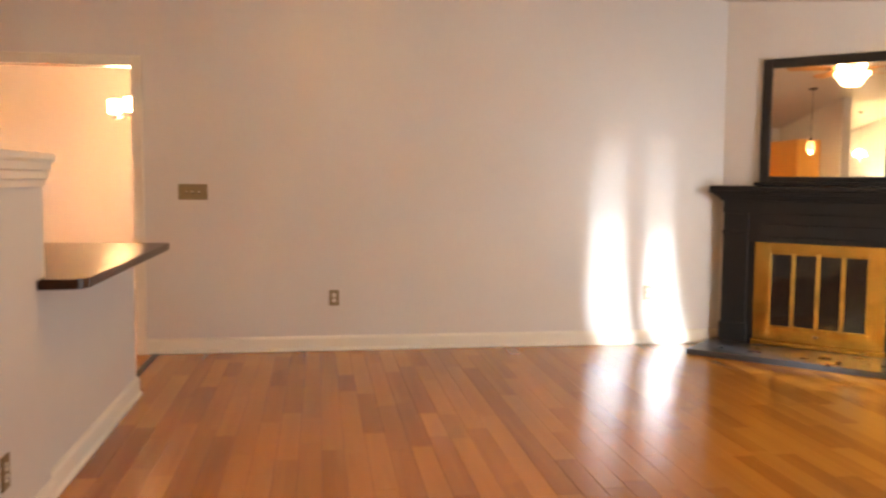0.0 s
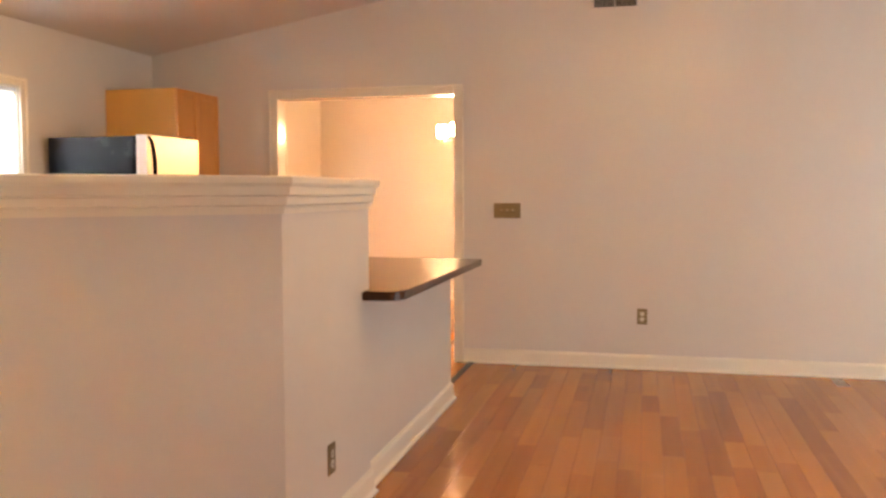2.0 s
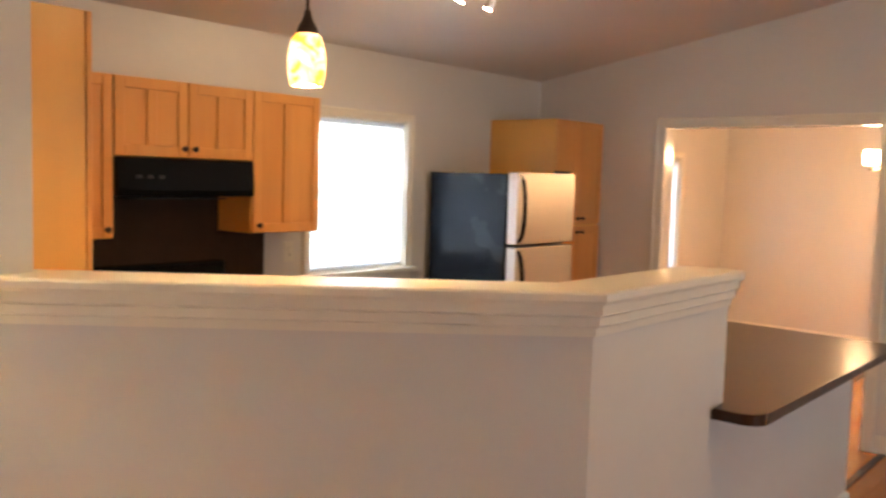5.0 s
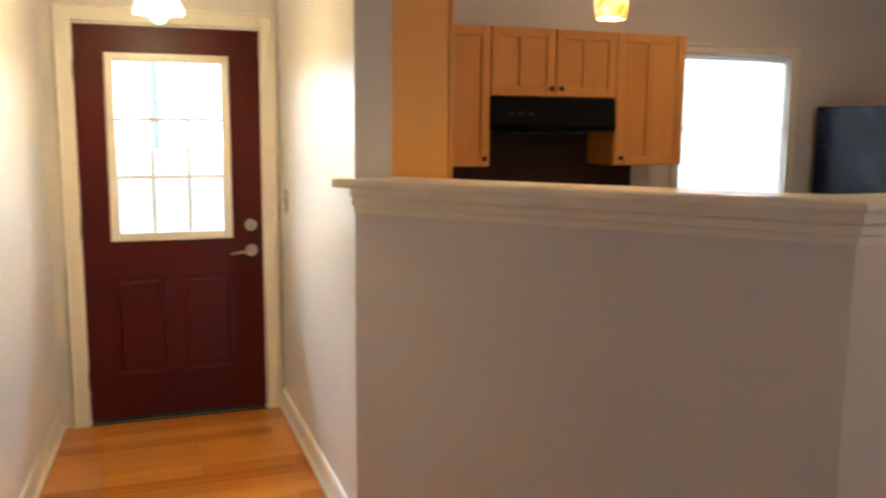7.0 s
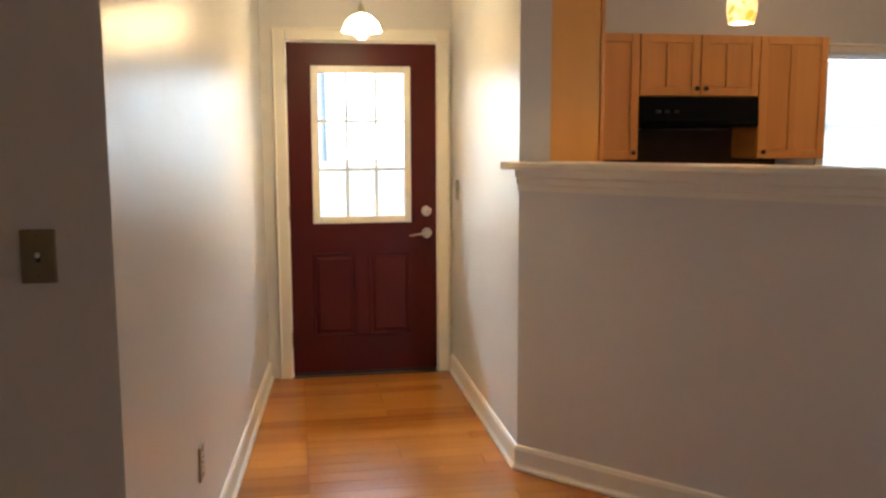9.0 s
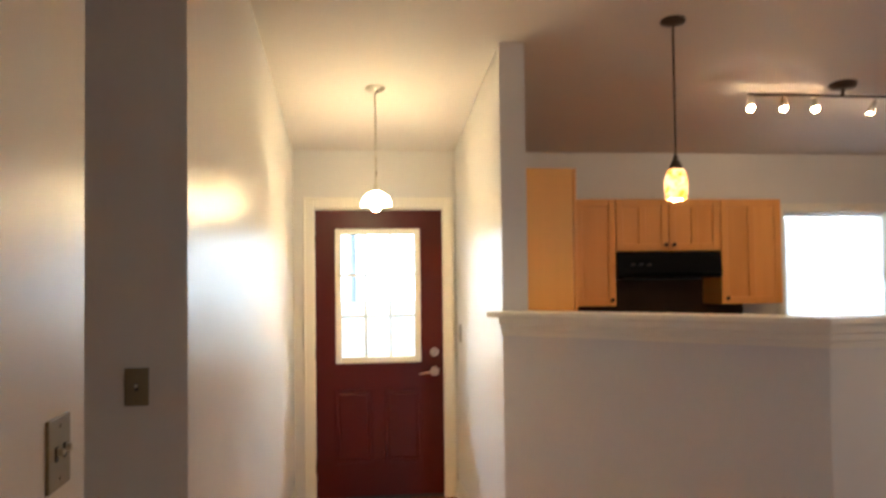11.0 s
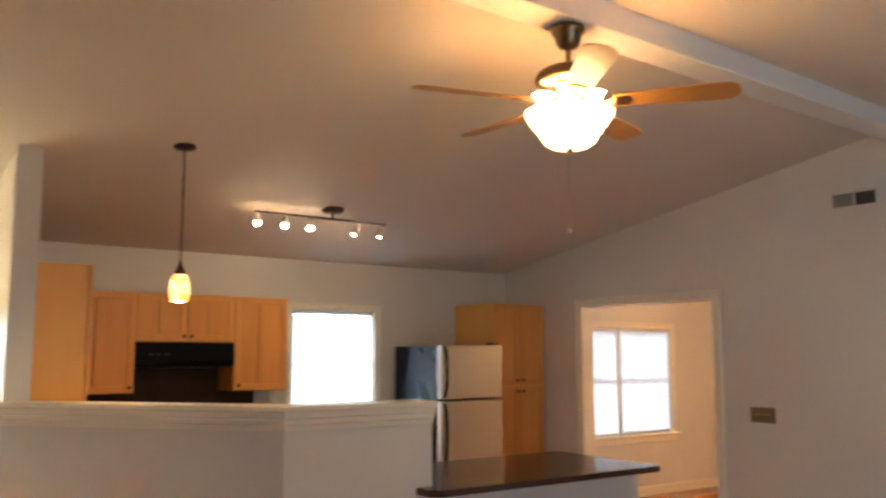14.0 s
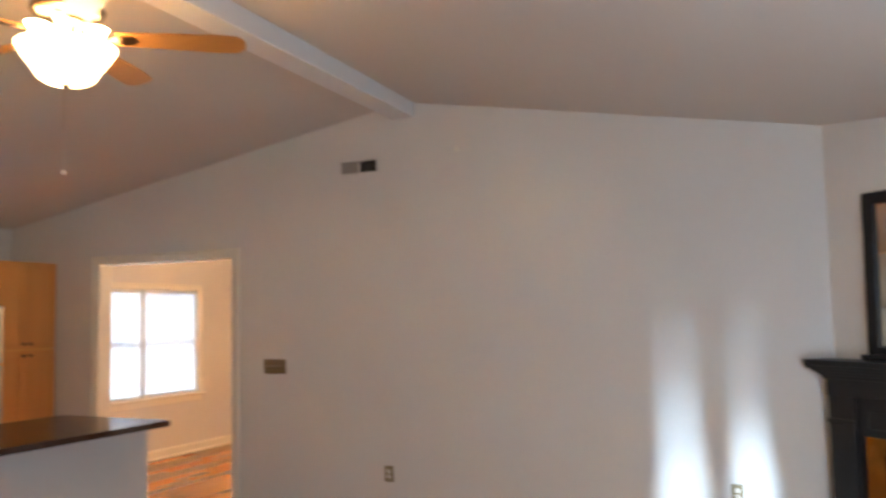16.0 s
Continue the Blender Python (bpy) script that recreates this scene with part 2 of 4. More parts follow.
G_PEND_IN = glow("lit_bulb_in_amber", (1.0, 0.70, 0.34), 220)
G_HALL = glow("lit_white_glass", (1.0, 0.78, 0.42), 54)
G_HALL_BULB = glow("lit_hall_bulb", (1.0, 0.76, 0.38), 120)
G_SPOT_BACK = glow("spot_back_glow", (1.0, 0.70, 0.38), 95)
G_SPOT = glow("lit_spot_lens", (1.0, 0.70, 0.38), 220)
G_CHAND = glow("lit_square_glass", (1.0, 0.61, 0.31), 46)


# ---- mesh helpers ----
def bx(bm, x0, x1, y0, y1, z0, z1, bev=0.0, seg=1):
    r = bmesh.ops.create_cube(bm, size=1.0)
    vs = r["verts"]
    for v in vs:
        v.co = Vector(((x0 + x1) / 2 + v.co.x * (x1 - x0), (y0 + y1) / 2 + v.co.y * (y1 - y0), (z0 + z1) / 2 + v.co.z * (z1 - z0)))
    if bev:
        es = list({e for v in vs for e in v.link_edges})
        bmesh.ops.bevel(bm, geom=es, offset=bev, segments=seg, affect="EDGES", profile=0.6)
    return bm


def box(x0, x1, y0, y1, z0, z1, bev=0.0, seg=1):
    return bx(bmesh.new(), x0, x1, y0, y1, z0, z1, bev, seg)


def tube(bm, p0, p1, r0, r1=None, seg=16):
    p0, p1 = Vector(p0), Vector(p1)
    r1 = r0 if r1 is None else r1
    d = p1 - p0
    q = d.to_track_quat("Z", "Y").to_matrix().to_4x4()
    m = Matrix.Translation((p0 + p1) / 2) @ q
    bmesh.ops.create_cone(bm, cap_ends=True, segments=seg, radius1=r0, radius2=r1, depth=d.length, matrix=m)
    return bm


def lathe(bm, profile, at=(0, 0, 0), seg=32, close=False):
    """Turns (radius, height) points about the upright axis through at."""
    rings = []
    for r, z in profile:
        rings.append([bm.verts.new((at[0] + r * math.cos(2 * math.pi * i / seg), at[1] + r * math.sin(2 * math.pi * i / seg), at[2] + z)) for i in range(seg)])
    for a, b in zip(rings, rings[1:]):
        for i in range(seg):
            j = (i + 1) % seg
            bm.faces.new((a[i], a[j], b[j], b[i]))
    if close:
        bm.faces.new(list(reversed(rings[0])))
        bm.faces.new(rings[-1])
    for f in bm.faces:
        f.smooth = True
    return bm


def prism(bm, poly, z0, z1, bev=0.0):
    lo = [bm.verts.new((x, y, z0)) for x, y in poly]
    hi = [bm.verts.new((x, y, z1)) for x, y in poly]
    n = len(poly)
    fs = [bm.faces.new(list(reversed(lo))), bm.faces.new(hi)]
    for i in range(n):
        fs.append(bm.faces.new((lo[i], lo[(i + 1) % n], hi[(i + 1) % n], hi[i])))
    if bev:
        es = [e for e in fs[1].edges]
        bmesh.ops.bevel(bm, geom=es, offset=bev, segments=2, affect="EDGES")
    return bm


def sweep(bm, profile, path, closed_profile=True):
    """Runs an (out, up) profile along plan points, mitred; out is to the right of the way."""
    pts = [Vector((p[0], p[1])) for p in path]
    rows = []
    for i, p in enumerate(pts):
        a = (p - pts[i - 1]).normalized() if i else (pts[1] - p).normalized()
        b = (pts[i + 1] - p).normalized() if i < len(pts) - 1 else a
        na, nb = Vector((a.y, -a.x)), Vector((b.y, -b.x))
        m = (na + nb).normalized()
        k = 1 / max(0.3, m.dot(na))
        rows.append([bm.verts.new((p.x + m.x * k * o, p.y + m.y * k * o, u)) for o, u in profile])
    n = len(profile)
    for r, s in zip(rows, rows[1:]):
        for i in range(n):
            j = (i + 1) % n
            bm.faces.new((r[i], r[j], s[j], s[i]))
    bm.faces.new(rows[0])
    bm.faces.new(list(reversed(rows[-1])))
    bmesh.ops.recalc_face_normals(bm, faces=bm.faces)
    return bm


def done(name, bm, material):
    bmesh.ops.recalc_face_normals(bm, faces=bm.faces)
    me = bpy.data.meshes.new(name)
    bm.to_mesh(me)
    bm.free()
    me.materials.append(material)
    return me


def thing(name, base, label, category, group=""):
    ob = new(name)
    ob.location = base
    ob.empty_display_size = 0.1
    ob["base"] = list(base)
    return tagged(ob, label, category, group)


def part(name, bm, material, parent, label=""):
    ob = new(name, done(name, bm, material))
    ob.parent = parent
    if parent.type == "EMPTY":
        ob.matrix_parent_inverse = Matrix.Translation(parent.location).inverted()
    return tagged(ob, label)


def structure(name, bm, material, label, category):
    return tagged(new(name, done(name, bm, material)), label, category, kind="structure")


def lone(name, bm, material, label, category, group=""):
    return tagged(new(name, done(name, bm, material)), label, category, group)


# ---- the plan ----
RIDGE = 4.25
EAST = 8.41
NORTH = 7.0
BEAM0, BEAM1 = 4.155, 4.345


def ridge(y):
    """Height of the ridge, which rises a little towards the south."""
    return 3.24 + 0.026 * (NORTH - y)


def beam_under(y):
    """Height of the underside of the ridge beam."""
    return 3.11 + 0.018 * (NORTH - y)


def roof(x, y):
    """Height of the vaulted ceiling."""
    return 2.51 + (ridge(y) - 2.51) * x / RIDGE if x < RIDGE else ridge(y) - 0.174 * (x - RIDGE)


def wall(name, p0, p1, thick, top, label, openings=(), z0=0.0, material=None):
    """An upright wall from p0 to p1, thick to the left of the way; openings (u0, u1, z0, z1)."""
    a, b = Vector(p0), Vector(p1)
    L = (b - a).length
    d = (b - a) / L
    nrm = Vector((-d.y, d.x))
    us = sorted({0.0, L, *[o[0] for o in openings], *[o[1] for o in openings]})
    if callable(top) and abs(d.x) > 0.2:
        ur = (RIDGE - a.x) / d.x
        if 0 < ur < L:
            us = sorted({*us, ur})
    zs = sorted({z0, *[o[2] for o in openings if o[2] > z0], *[o[3] for o in openings], 99.0})
    bm = bmesh.new()
    cache = {}

    def vert(u, z, side):
        key = (round(u, 4), round(z, 4), side)
        if key not in cache:
            p = a + d * u + nrm * (thick * side)
            zz = (top(*(a + d * u)) if callable(top) else top) if z == 99.0 else z
            cache[key] = bm.verts.new((p.x, p.y, zz))
        return cache[key]

    nu, nz = len(us) - 1, len(zs) - 1

    def solid(i, j):
        if not (0 <= i < nu and 0 <= j < nz):
            return False
        uc, zc = (us[i] + us[i + 1]) / 2, zs[j] + 0.001
        return not any(o[0] < uc < o[1] and o[2] <= zc < o[3] for o in openings)

    for i in range(nu):
        for j in range(nz):
            if not solid(i, j):
                continue
            u0, u1, w0, w1 = us[i], us[i + 1], zs[j], zs[j + 1]
            bm.faces.new((vert(u0, w0, 0), vert(u1, w0, 0), vert(u1, w1, 0), vert(u0, w1, 0)))
            bm.faces.new((vert(u1, w0, 1), vert(u0, w0, 1), vert(u0, w1, 1), vert(u1, w1, 1)))
            for di, dj, (ua, wa), (ub, wb) in ((-1, 0, (u0, w0), (u0, w1)), (1, 0, (u1, w0), (u1, w1)), (0, -1, (u0, w0), (u1, w0)), (0, 1, (u0, w1), (u1, w1))):
                if not solid(i + di, j + dj):
                    bm.faces.new((vert(ua, wa, 0), vert(ub, wb, 0), vert(ub, wb, 1), vert(ua, wa, 1)))
    return structure(name, bm, material or WALL, label, "wall")


def baseboard(path, h=0.115, name="baseboard"):
    prof = [(-0.002, 0.002), (0.028, 0.002), (0.028, 0.012), (0.018, 0.022), (0.015, 0.03), (0.014, h - 0.022), (0.008, h - 0.006), (-0.002, h)]
    return structure(name, sweep(bmesh.new(), prof, path), TRIM, "cream painted wooden baseboard with a shoe moulding", "baseboard")


W0 = -0.16
# outer walls
wall("wall_west", (0, 0.64), (0, 10.95), 0.16, roof, "warm white painted wall with entry door and windows",
     [(0.29, 1.22, 0.0, 2.09), (3.86, 4.76, 1.05, 2.08), (7.20, 9.06, 0.70, 1.99)])
wall("wall_north", (1e-4, NORTH), (7.21, NORTH), 0.12, roof, "tall warm white painted living room wall", [(1.13, 2.65, 0.0, 2.13)])
wall("wall_fireplace", (7.19, 7.0), (8.41, 5.822), 0.12, roof, "warm white angled chimney wall")
wall("wall_east", (EAST, 5.86), (EAST, 0.3), 0.12, roof, "warm white painted wall with an unseen opening added for the sun", [(1.62, 4.00, 0.03, 2.50)])
HL0, HL1, HL2 = (0.0, 0.785), (3.35, 0.567), (4.50, 0.555)
wall("wall_hall_south", HL1, HL0, 0.12, roof, "warm white painted hall wall")
wall("wall_passage_header", HL2, HL1, 0.12, roof, "white painted header above the passage", z0=2.585)
wall("wall_south", (EAST + 0.1, 0.535), HL2, 0.12, roof, "warm white painted living room wall")
wall("wall_passage_west", (3.3446, 0.448), (3.3446, -1.2), -0.12, 2.605, "warm white passage wall")
wall("wall_passage_east", (4.50, -1.2), (4.50, 0.434), -0.12, 2.605, "warm white passage wall")
wall("wall_passage_end", (4.55, -1.2), (3.3, -1.2), 0.12, 2.605, "warm white wall closing the passage")
# Hidden blocks added to stop light leaking through the passage wall joints.
structure("passage_light_seal", box(3.21, 3.345, 0.35, 0.51, -0.01, 2.69), WALL, "hidden block sealing the passage wall joint against light", "wall")
structure("passage_light_seal", box(4.506, 4.63, 0.345, 0.49, -0.01, 2.69), WALL, "hidden block sealing the passage wall joint against light", "wall")
# hall and kitchen partition
HR0, HC, HB, HE = (0.0, 1.955), (1.69, 1.945), (2.907, 3.06), (2.907, 3.985)
wall("wall_hall_north", HR0, HC, 0.14, roof, "warm white partition between entry hall and kitchen")
# dining room
structure("wall_dining_west_top", box(-0.158, -0.003, 7.06, 10.95, 2.49, 2.70), WALL, "white band of wall above the dining windows", "wall")
wall("wall_dining_north", (0, 10.9), (4.6, 10.9), 0.12, 2.64, "peach lit white dining room wall")
wall("wall_dining_east", (4.5, 10.95), (4.5, 7.1), 0.12, 2.64, "white dining room wall")


def offset_poly(pts, t):
    """The plan points moved t to the left of the way."""
    out = []
    v = [Vector(p) for p in pts]
    for i, p in enumerate(v):
        a = (p - v[i - 1]).normalized() if i else (v[1] - p).normalized()
        b = (v[i + 1] - p).normalized() if i < len(v) - 1 else a
        m = (Vector((-a.y, a.x)) + Vector((-b.y, b.x))).normalized()
        k = 1 / m.dot(Vector((-a.y, a.x)))
        out.append((p.x + m.x * k * t, p.y + m.y * k * t))
    return out


line = [HC, HB, HE]
structure("wall_kitchen_half", prism(bmesh.new(), line + list(reversed(offset_poly(line, 0.125))), 0, 1.35), WALL,
          "warm white angled half wall round the kitchen", "wall")
bm = bmesh.new()
capline = [(HC[0] - 0.05, HC[1] - 0.046), HB, (HE[0], HE[1] + 0.012)]
sweep(bm, [(0.045, 1.3670), (0.050, 1.3770), (0.050, 1.3950), (0.045, 1.4010), (-0.165, 1.4010), (-0.165, 1.3670)], capline)
sweep(bm, [(-0.002, 1.2740), (0.010, 1.2740), (0.012, 1.2960), (0.011, 1.2990), (0.024, 1.3050), (0.025, 1.3280), (0.022, 1.3320), (0.036, 1.3380), (0.037, 1.3665), (-0.002, 1.3665)], [HC, HB, HE])
structure("half_wall_cap", bm, TRIM, "cream painted moulded cap on the kitchen half wall", "trim")
structure("wall_bar", box(2.765, 2.875, 3.986, 5.76, 0, 0.882), WALL, "white painted low wall under the bar counter", "wall")

# ceilings
bm = bmesh.new()
for xs in ([-0.16 + (RIDGE + 0.16) * i / 6 for i in range(7)], [RIDGE + (EAST + 0.12 - RIDGE) * i / 6 for i in range(7)]):
    ys = [0.38 + (7.12 - 0.38) * j / 12 for j in range(13)]
    low, high = ([[bm.verts.new((x, y, roof(x, y) + dz)) for y in ys] for x in xs] for dz in (-0.001, 0.1))
    for i in range(6):
        for j in range(12):
            bm.faces.new((low[i][j], low[i][j + 1], low[i + 1][j + 1], low[i + 1][j]))
            bm.faces.new((high[i][j], high[i + 1][j], high[i + 1][j + 1], high[i][j + 1]))
    rim = [(i, 0) for i in range(6)] + [(6, j) for j in range(12)] + [(i, 12) for i in range(6, 0, -1)] + [(0, j) for j in range(12, 0, -1)]
    for (a, b), (c, d) in zip(rim, rim[1:] + rim[:1]):
        bm.faces.new((low[a][b], low[c][d], high[c][d], high[a][b]))
structure("ceiling", bm, CEIL, "vaulted warm white painted ceiling", "ceiling")
structure("ceiling_dining", box(0, 4.6, 7.121, 10.9, 2.62, 2.72), CEIL, "flat white dining room ceiling", "ceiling")
structure("ceiling_passage", box(3.24, 4.61, -1.2, 0.442, 2.59, 2.66), CEIL, "low flat passage ceiling", "ceiling")
bm = box(BEAM0, BEAM1, 0.575, 6.995, 0.0, 0.10, 0.004)
for v in bm.verts:
    v.co.z = beam_under(v.co.y) + v.co.z if v.co.z < 0.05 else ridge(v.co.y) + 0.02 + v.co.z - 0.10
structure("ridge_beam", bm, BEAM, "white boxed ridge beam under the vaulted ceiling", "beam")
bm = box(BEAM0 - 0.022, BEAM0 - 0.001, 4.9, 6.9, 0.015, 0.035, 0.003)
for v in bm.verts:
    v.co.z += beam_under(v.co.y)
structure("beam_trim", bm, TRIM, "thin cream moulding along the beam", "trim")

# ground and floor base
bm = bmesh.new()
bx(bm, -0.05, 8.5, 0.48, 7.12, -0.12, -0.012)
bx(bm, 3.28, 4.57, -1.2, 0.48, -0.12, -0.012)
bx(bm, -0.05, 4.6, 7.12, 11.0, -0.12, -0.012)
structure("floor", bm, JOINT, "amber laminate plank floor", "floor")
structure("ground", box(-400, 400, -400, 400, -0.5, -0.16), GRASS, "pale gravel ground outside the house", "ground")

# baseboards
baseboard([(1.0e-3, 1.955), (1.694, 1.945), HB, (2.907, 3.985), (2.877, 3.995), (2.877, 5.765), (2.765, 5.765)])
baseboard([(3.35, -1.0), HL1, HL0])
baseboard([(EAST, 0.536), HL2, (4.50, -1.0)])
baseboard([(2.71, NORTH), (7.19, NORTH), (7.285, 6.908)])
baseboard([(EAST, 1.8), (EAST, 0.536)])
baseboard([(0.0, 7.13), (0.0, 10.9), (4.5, 10.9), (4.5, 7.13)])
baseboard([(0.66, NORTH), (1.07, NORTH)])


def casing(name, plane, at, a0, a1, z0, z1, w, label, sill=False, depth=0.02, face=1):
    """Flat stepped casing round an opening; plane 'x' or 'y' says which way it faces."""
    bm = bmesh.new()
    lo, hi = (at, at + depth * face) if face > 0 else (at + depth * face, at)

    def slab(u0, u1, w0, w1, extra=0.0):
        l2, h2 = (lo, hi + extra) if face > 0 else (lo - extra, hi)
        if plane == "x":
            bx(bm, l2, h2, u0, u1, w0, w1, 0.004)
        else:
            bx(bm, u0, u1, l2, h2, w0, w1, 0.004)

    slab(a0 - w, a0, z0, z1 + w)
    slab(a1, a1 + w, z0, z1 + w)
    slab(a0 + 0.0005, a1 - 0.0005, z1, z1 + w)
    slab(a0 - w - 0.001, a0 - w + 0.014, z0, z1 + w + 0.001, 0.008)
    slab(a1 + w - 0.014, a1 + w + 0.001, z0, z1 + w + 0.001, 0.008)
    slab(a0 - w - 0.001, a1 + w + 0.001, z1 + w - 0.014, z1 + w + 0.002, 0.009)
    if sill:
        slab(a0 - w - 0.03, a1 + w + 0.03, z0 - 0.03, z0 - 0.001, 0.035)
        slab(a0 - w, a1 + w, z0 - 0.10, z0 - 0.031)
    return structure(name, bm, TRIM, label, "trim")


casing("door_trim", "x", 0.001, 0.93, 1.86, 0.0, 2.09, 0.075, "cream painted casing round the entry door")
casing("opening_trim", "y", NORTH - 0.001, 1.15, 2.63, 0.0, 2.11, 0.075, "cream painted casing round the dining room opening", face=-1)
casing("opening_trim", "y", NORTH + 0.121, 1.15, 2.63, 0.0, 2.11, 0.075, "cream painted casing round the dining room opening", face=1)
bm = bmesh.new()
bx(bm, 1.131, 1.15, 6.998, 7.122, 0, 2.128)
bx(bm, 2.63, 2.649, 6.998, 7.122, 0, 2.128)
bx(bm, 1.1505, 2.6295, 6.998, 7.122, 2.11, 2.129)
structure("opening_jamb", bm, LINING, "cream painted lining of the dining room opening", "trim")
casing("kitchen_window_trim", "x", 0.001, 4.52, 5.38, 1.07, 2.06, 0.06, "cream painted kitchen window casing", sill=True)
casing("dining_window_trim", "x", 0.001, 7.86, 9.68, 0.72, 1.97, 0.065, "cream painted double window casing", sill=True)


def window_unit(name, y0, y1, z0, z1, label, tilt, slats):
    """A double-hung window with a mini blind hanging inside it."""
    w = thing(name, (-0.08, (y0 + y1) / 2, z0), label, "window")
    tagged(w, kind="structure")
    bm = bmesh.new()
    bx(bm, -0.13, -0.03, y0, y0 + 0.016, z0, z1)
    bx(bm, -0.13, -0.03, y1 - 0.016, y1, z0, z1)
    bx(bm, -0.13, -0.03, y0 + 0.016, y1 - 0.016, z1 - 0.035, z1)
    bx(bm, -0.13, -0.03, y0 + 0.016, y1 - 0.016, z0, z0 + 0.035)
    part("window_frame", bm, TRIM, w)
    zm = (z0 + z1) / 2 + 0.02
    bm = bmesh.new()
    bx(bm, -0.11, -0.07, y0 + 0.016, y1 - 0.016, zm - 0.018, zm + 0.018, 0.004)
    part("meeting_rail", bm, TRIM, w)
    part("pane", box(-0.098, -0.094, y0 + 0.016, y1 - 0.016, zm + 0.018, z1 - 0.035), GLASS, w).visible_shadow = False
    part("pane", box(-0.088, -0.084, y0 + 0.016, y1 - 0.016, z0 + 0.035, zm - 0.018), GLASS, w).visible_shadow = False
    b = thing("window_blind", (-0.02, (y0 + y1) / 2, z1), "white mini blind with thin horizontal slats, lowered", "blind", "window blinds")
    part("headrail", box(-0.035, -0.002, y0 + 0.01, y1 - 0.01, z1 - 0.028, z1 - 0.004, 0.003), SLAT, b)
    part("bottom_rail", box(-0.030, -0.008, y0 + 0.012, y1 - 0.012, z0 + 0.012, z0 + 0.03, 0.003), SLAT, b)
    n = int((z1 - z0 - 0.06) / slats)
    bm = box(-0.0125, 0.0125, y0 + 0.002, y1 - 0.002, -0.0006, 0.0006)
    me = done("slat", bm, SLAT)
    for i in range(n):
        s = new("slat", me)
        s.parent = b
        s.matrix_parent_inverse = Matrix.Translation(b.location).inverted()
        s.matrix_basis = pose(-0.019, 0, z0 + 0.045 + i * slats, 0, tilt, 0)
    for yy in (y0 + 0.12, y1 - 0.12):
        part("cord", tube(bmesh.new(), (-0.019, yy, z0 + 0.03), (-0.019, yy, z1 - 0.03), 0.0012, seg=5), SLAT, b)


window_unit("window_1", 4.525, 5.375, 1.075, 2.055, "white double-hung kitchen window, glowing with daylight", 64, 0.022)
window_unit("window_2", 7.865, 8.752, 0.725, 1.965, "white double-hung dining window with a mini blind", 58, 0.0235)
window_unit("window_3", 8.788, 9.675, 0.725, 1.965, "white double-hung dining window with a mini blind", 58, 0.0235)
structure("window_mullion", box(-0.13, 0.004, 8.753, 8.787, 0.725, 1.965, 0.004), BEAM, "cream painted post between two windows", "trim")

# reveals that close the gap round each window unit
for y0, y1, z0, z1, ya, yb, za, zb in ((4.525, 5.375, 1.075, 2.055, 4.495, 5.405, 1.045, 2.085), (7.865, 9.675, 0.725, 1.965, 7.835, 9.705, 0.695, 1.995)):
    bm = bmesh.new()
    bx(bm, -0.155, -0.004, ya, yb, z1 + 0.0005, zb)
    bx(bm, -0.155, -0.004, ya, yb, za, z0 - 0.0005)
    bx(bm, -0.155, -0.004, ya, y0 - 0.0005, z0, z1)
    bx(bm, -0.155, -0.004, y1 + 0.0005, yb, z0, z1)
    structure("window_reveal", bm, TRIM, "cream painted reveal round a window", "trim")

# unseen east opening, closed by added panels whose two bowed slits shape the sun patches
def slit(profile):
    """Edges (y low, y high) of a bowed slit at height z, from (z, middle, half width) steps."""
    def at(z):
        for (za, ma, wa), (zb, mb, wb) in zip(profile, profile[1:]):
            if za <= z <= zb:
                f = (z - za) / (zb - za)
                f = f * f * (3 - 2 * f)
                m, w = ma + (mb - ma) * f, wa + (wb - wa) * f
                return m - w, m + w
        return profile[-1][1], profile[-1][1]
    return at


SLITS = (slit(((0.0, 3.10, 0.075), (0.72, 3.06, 0.065), (1.25, 2.88, 0.120), (1.75, 2.86, 0.050), (2.10, 2.86, 0.016), (2.60, 2.86, 0.009))),
         slit(((0.0, 3.99, 0.10), (0.60, 3.90, 0.12), (1.05, 3.70, 0.145), (1.45, 3.68, 0.060), (1.70, 3.68, 0.014), (2.60, 3.68, 0.002))))


def curtain(name, low, high):
    """One unseen light-shaping panel between two edges that vary with height, with shallow folds."""
    bm = bmesh.new()
    rows, cols = 26, 14
    grid = []
    for i in range(rows + 1):
        z = 0.02 + 2.55 * i / rows
        a, b = low(z), high(z)
        grid.append([[bm.verts.new((x + 0.006 * math.sin(k * 2.2), a + (b - a) * k / cols, z)) for k in range(cols + 1)] for x in (8.438, 8.444)])
    for r0, r1 in zip(grid, grid[1:]):
        for k in range(cols):
            for side in (0, 1):
                bm.faces.new((r0[side][k], r0[side][k + 1], r1[side][k + 1], r1[side][k]))
        for k in (0, cols):
            bm.faces.new((r0[0][k], r0[1][k], r1[1][k], r1[0][k]))
    structure(name, bm, SUN_MASK, "unseen pale panel shaping the sun into wall patches", "curtain")


curtain("sun_mask", lambda z: 1.80, lambda z: SLITS[0](z)[0])
curtain("sun_mask", lambda z: SLITS[0](z)[1], lambda z: SLITS[1](z)[0])
curtain("sun_mask", lambda z: SLITS[1](z)[1], lambda z: 4.32)

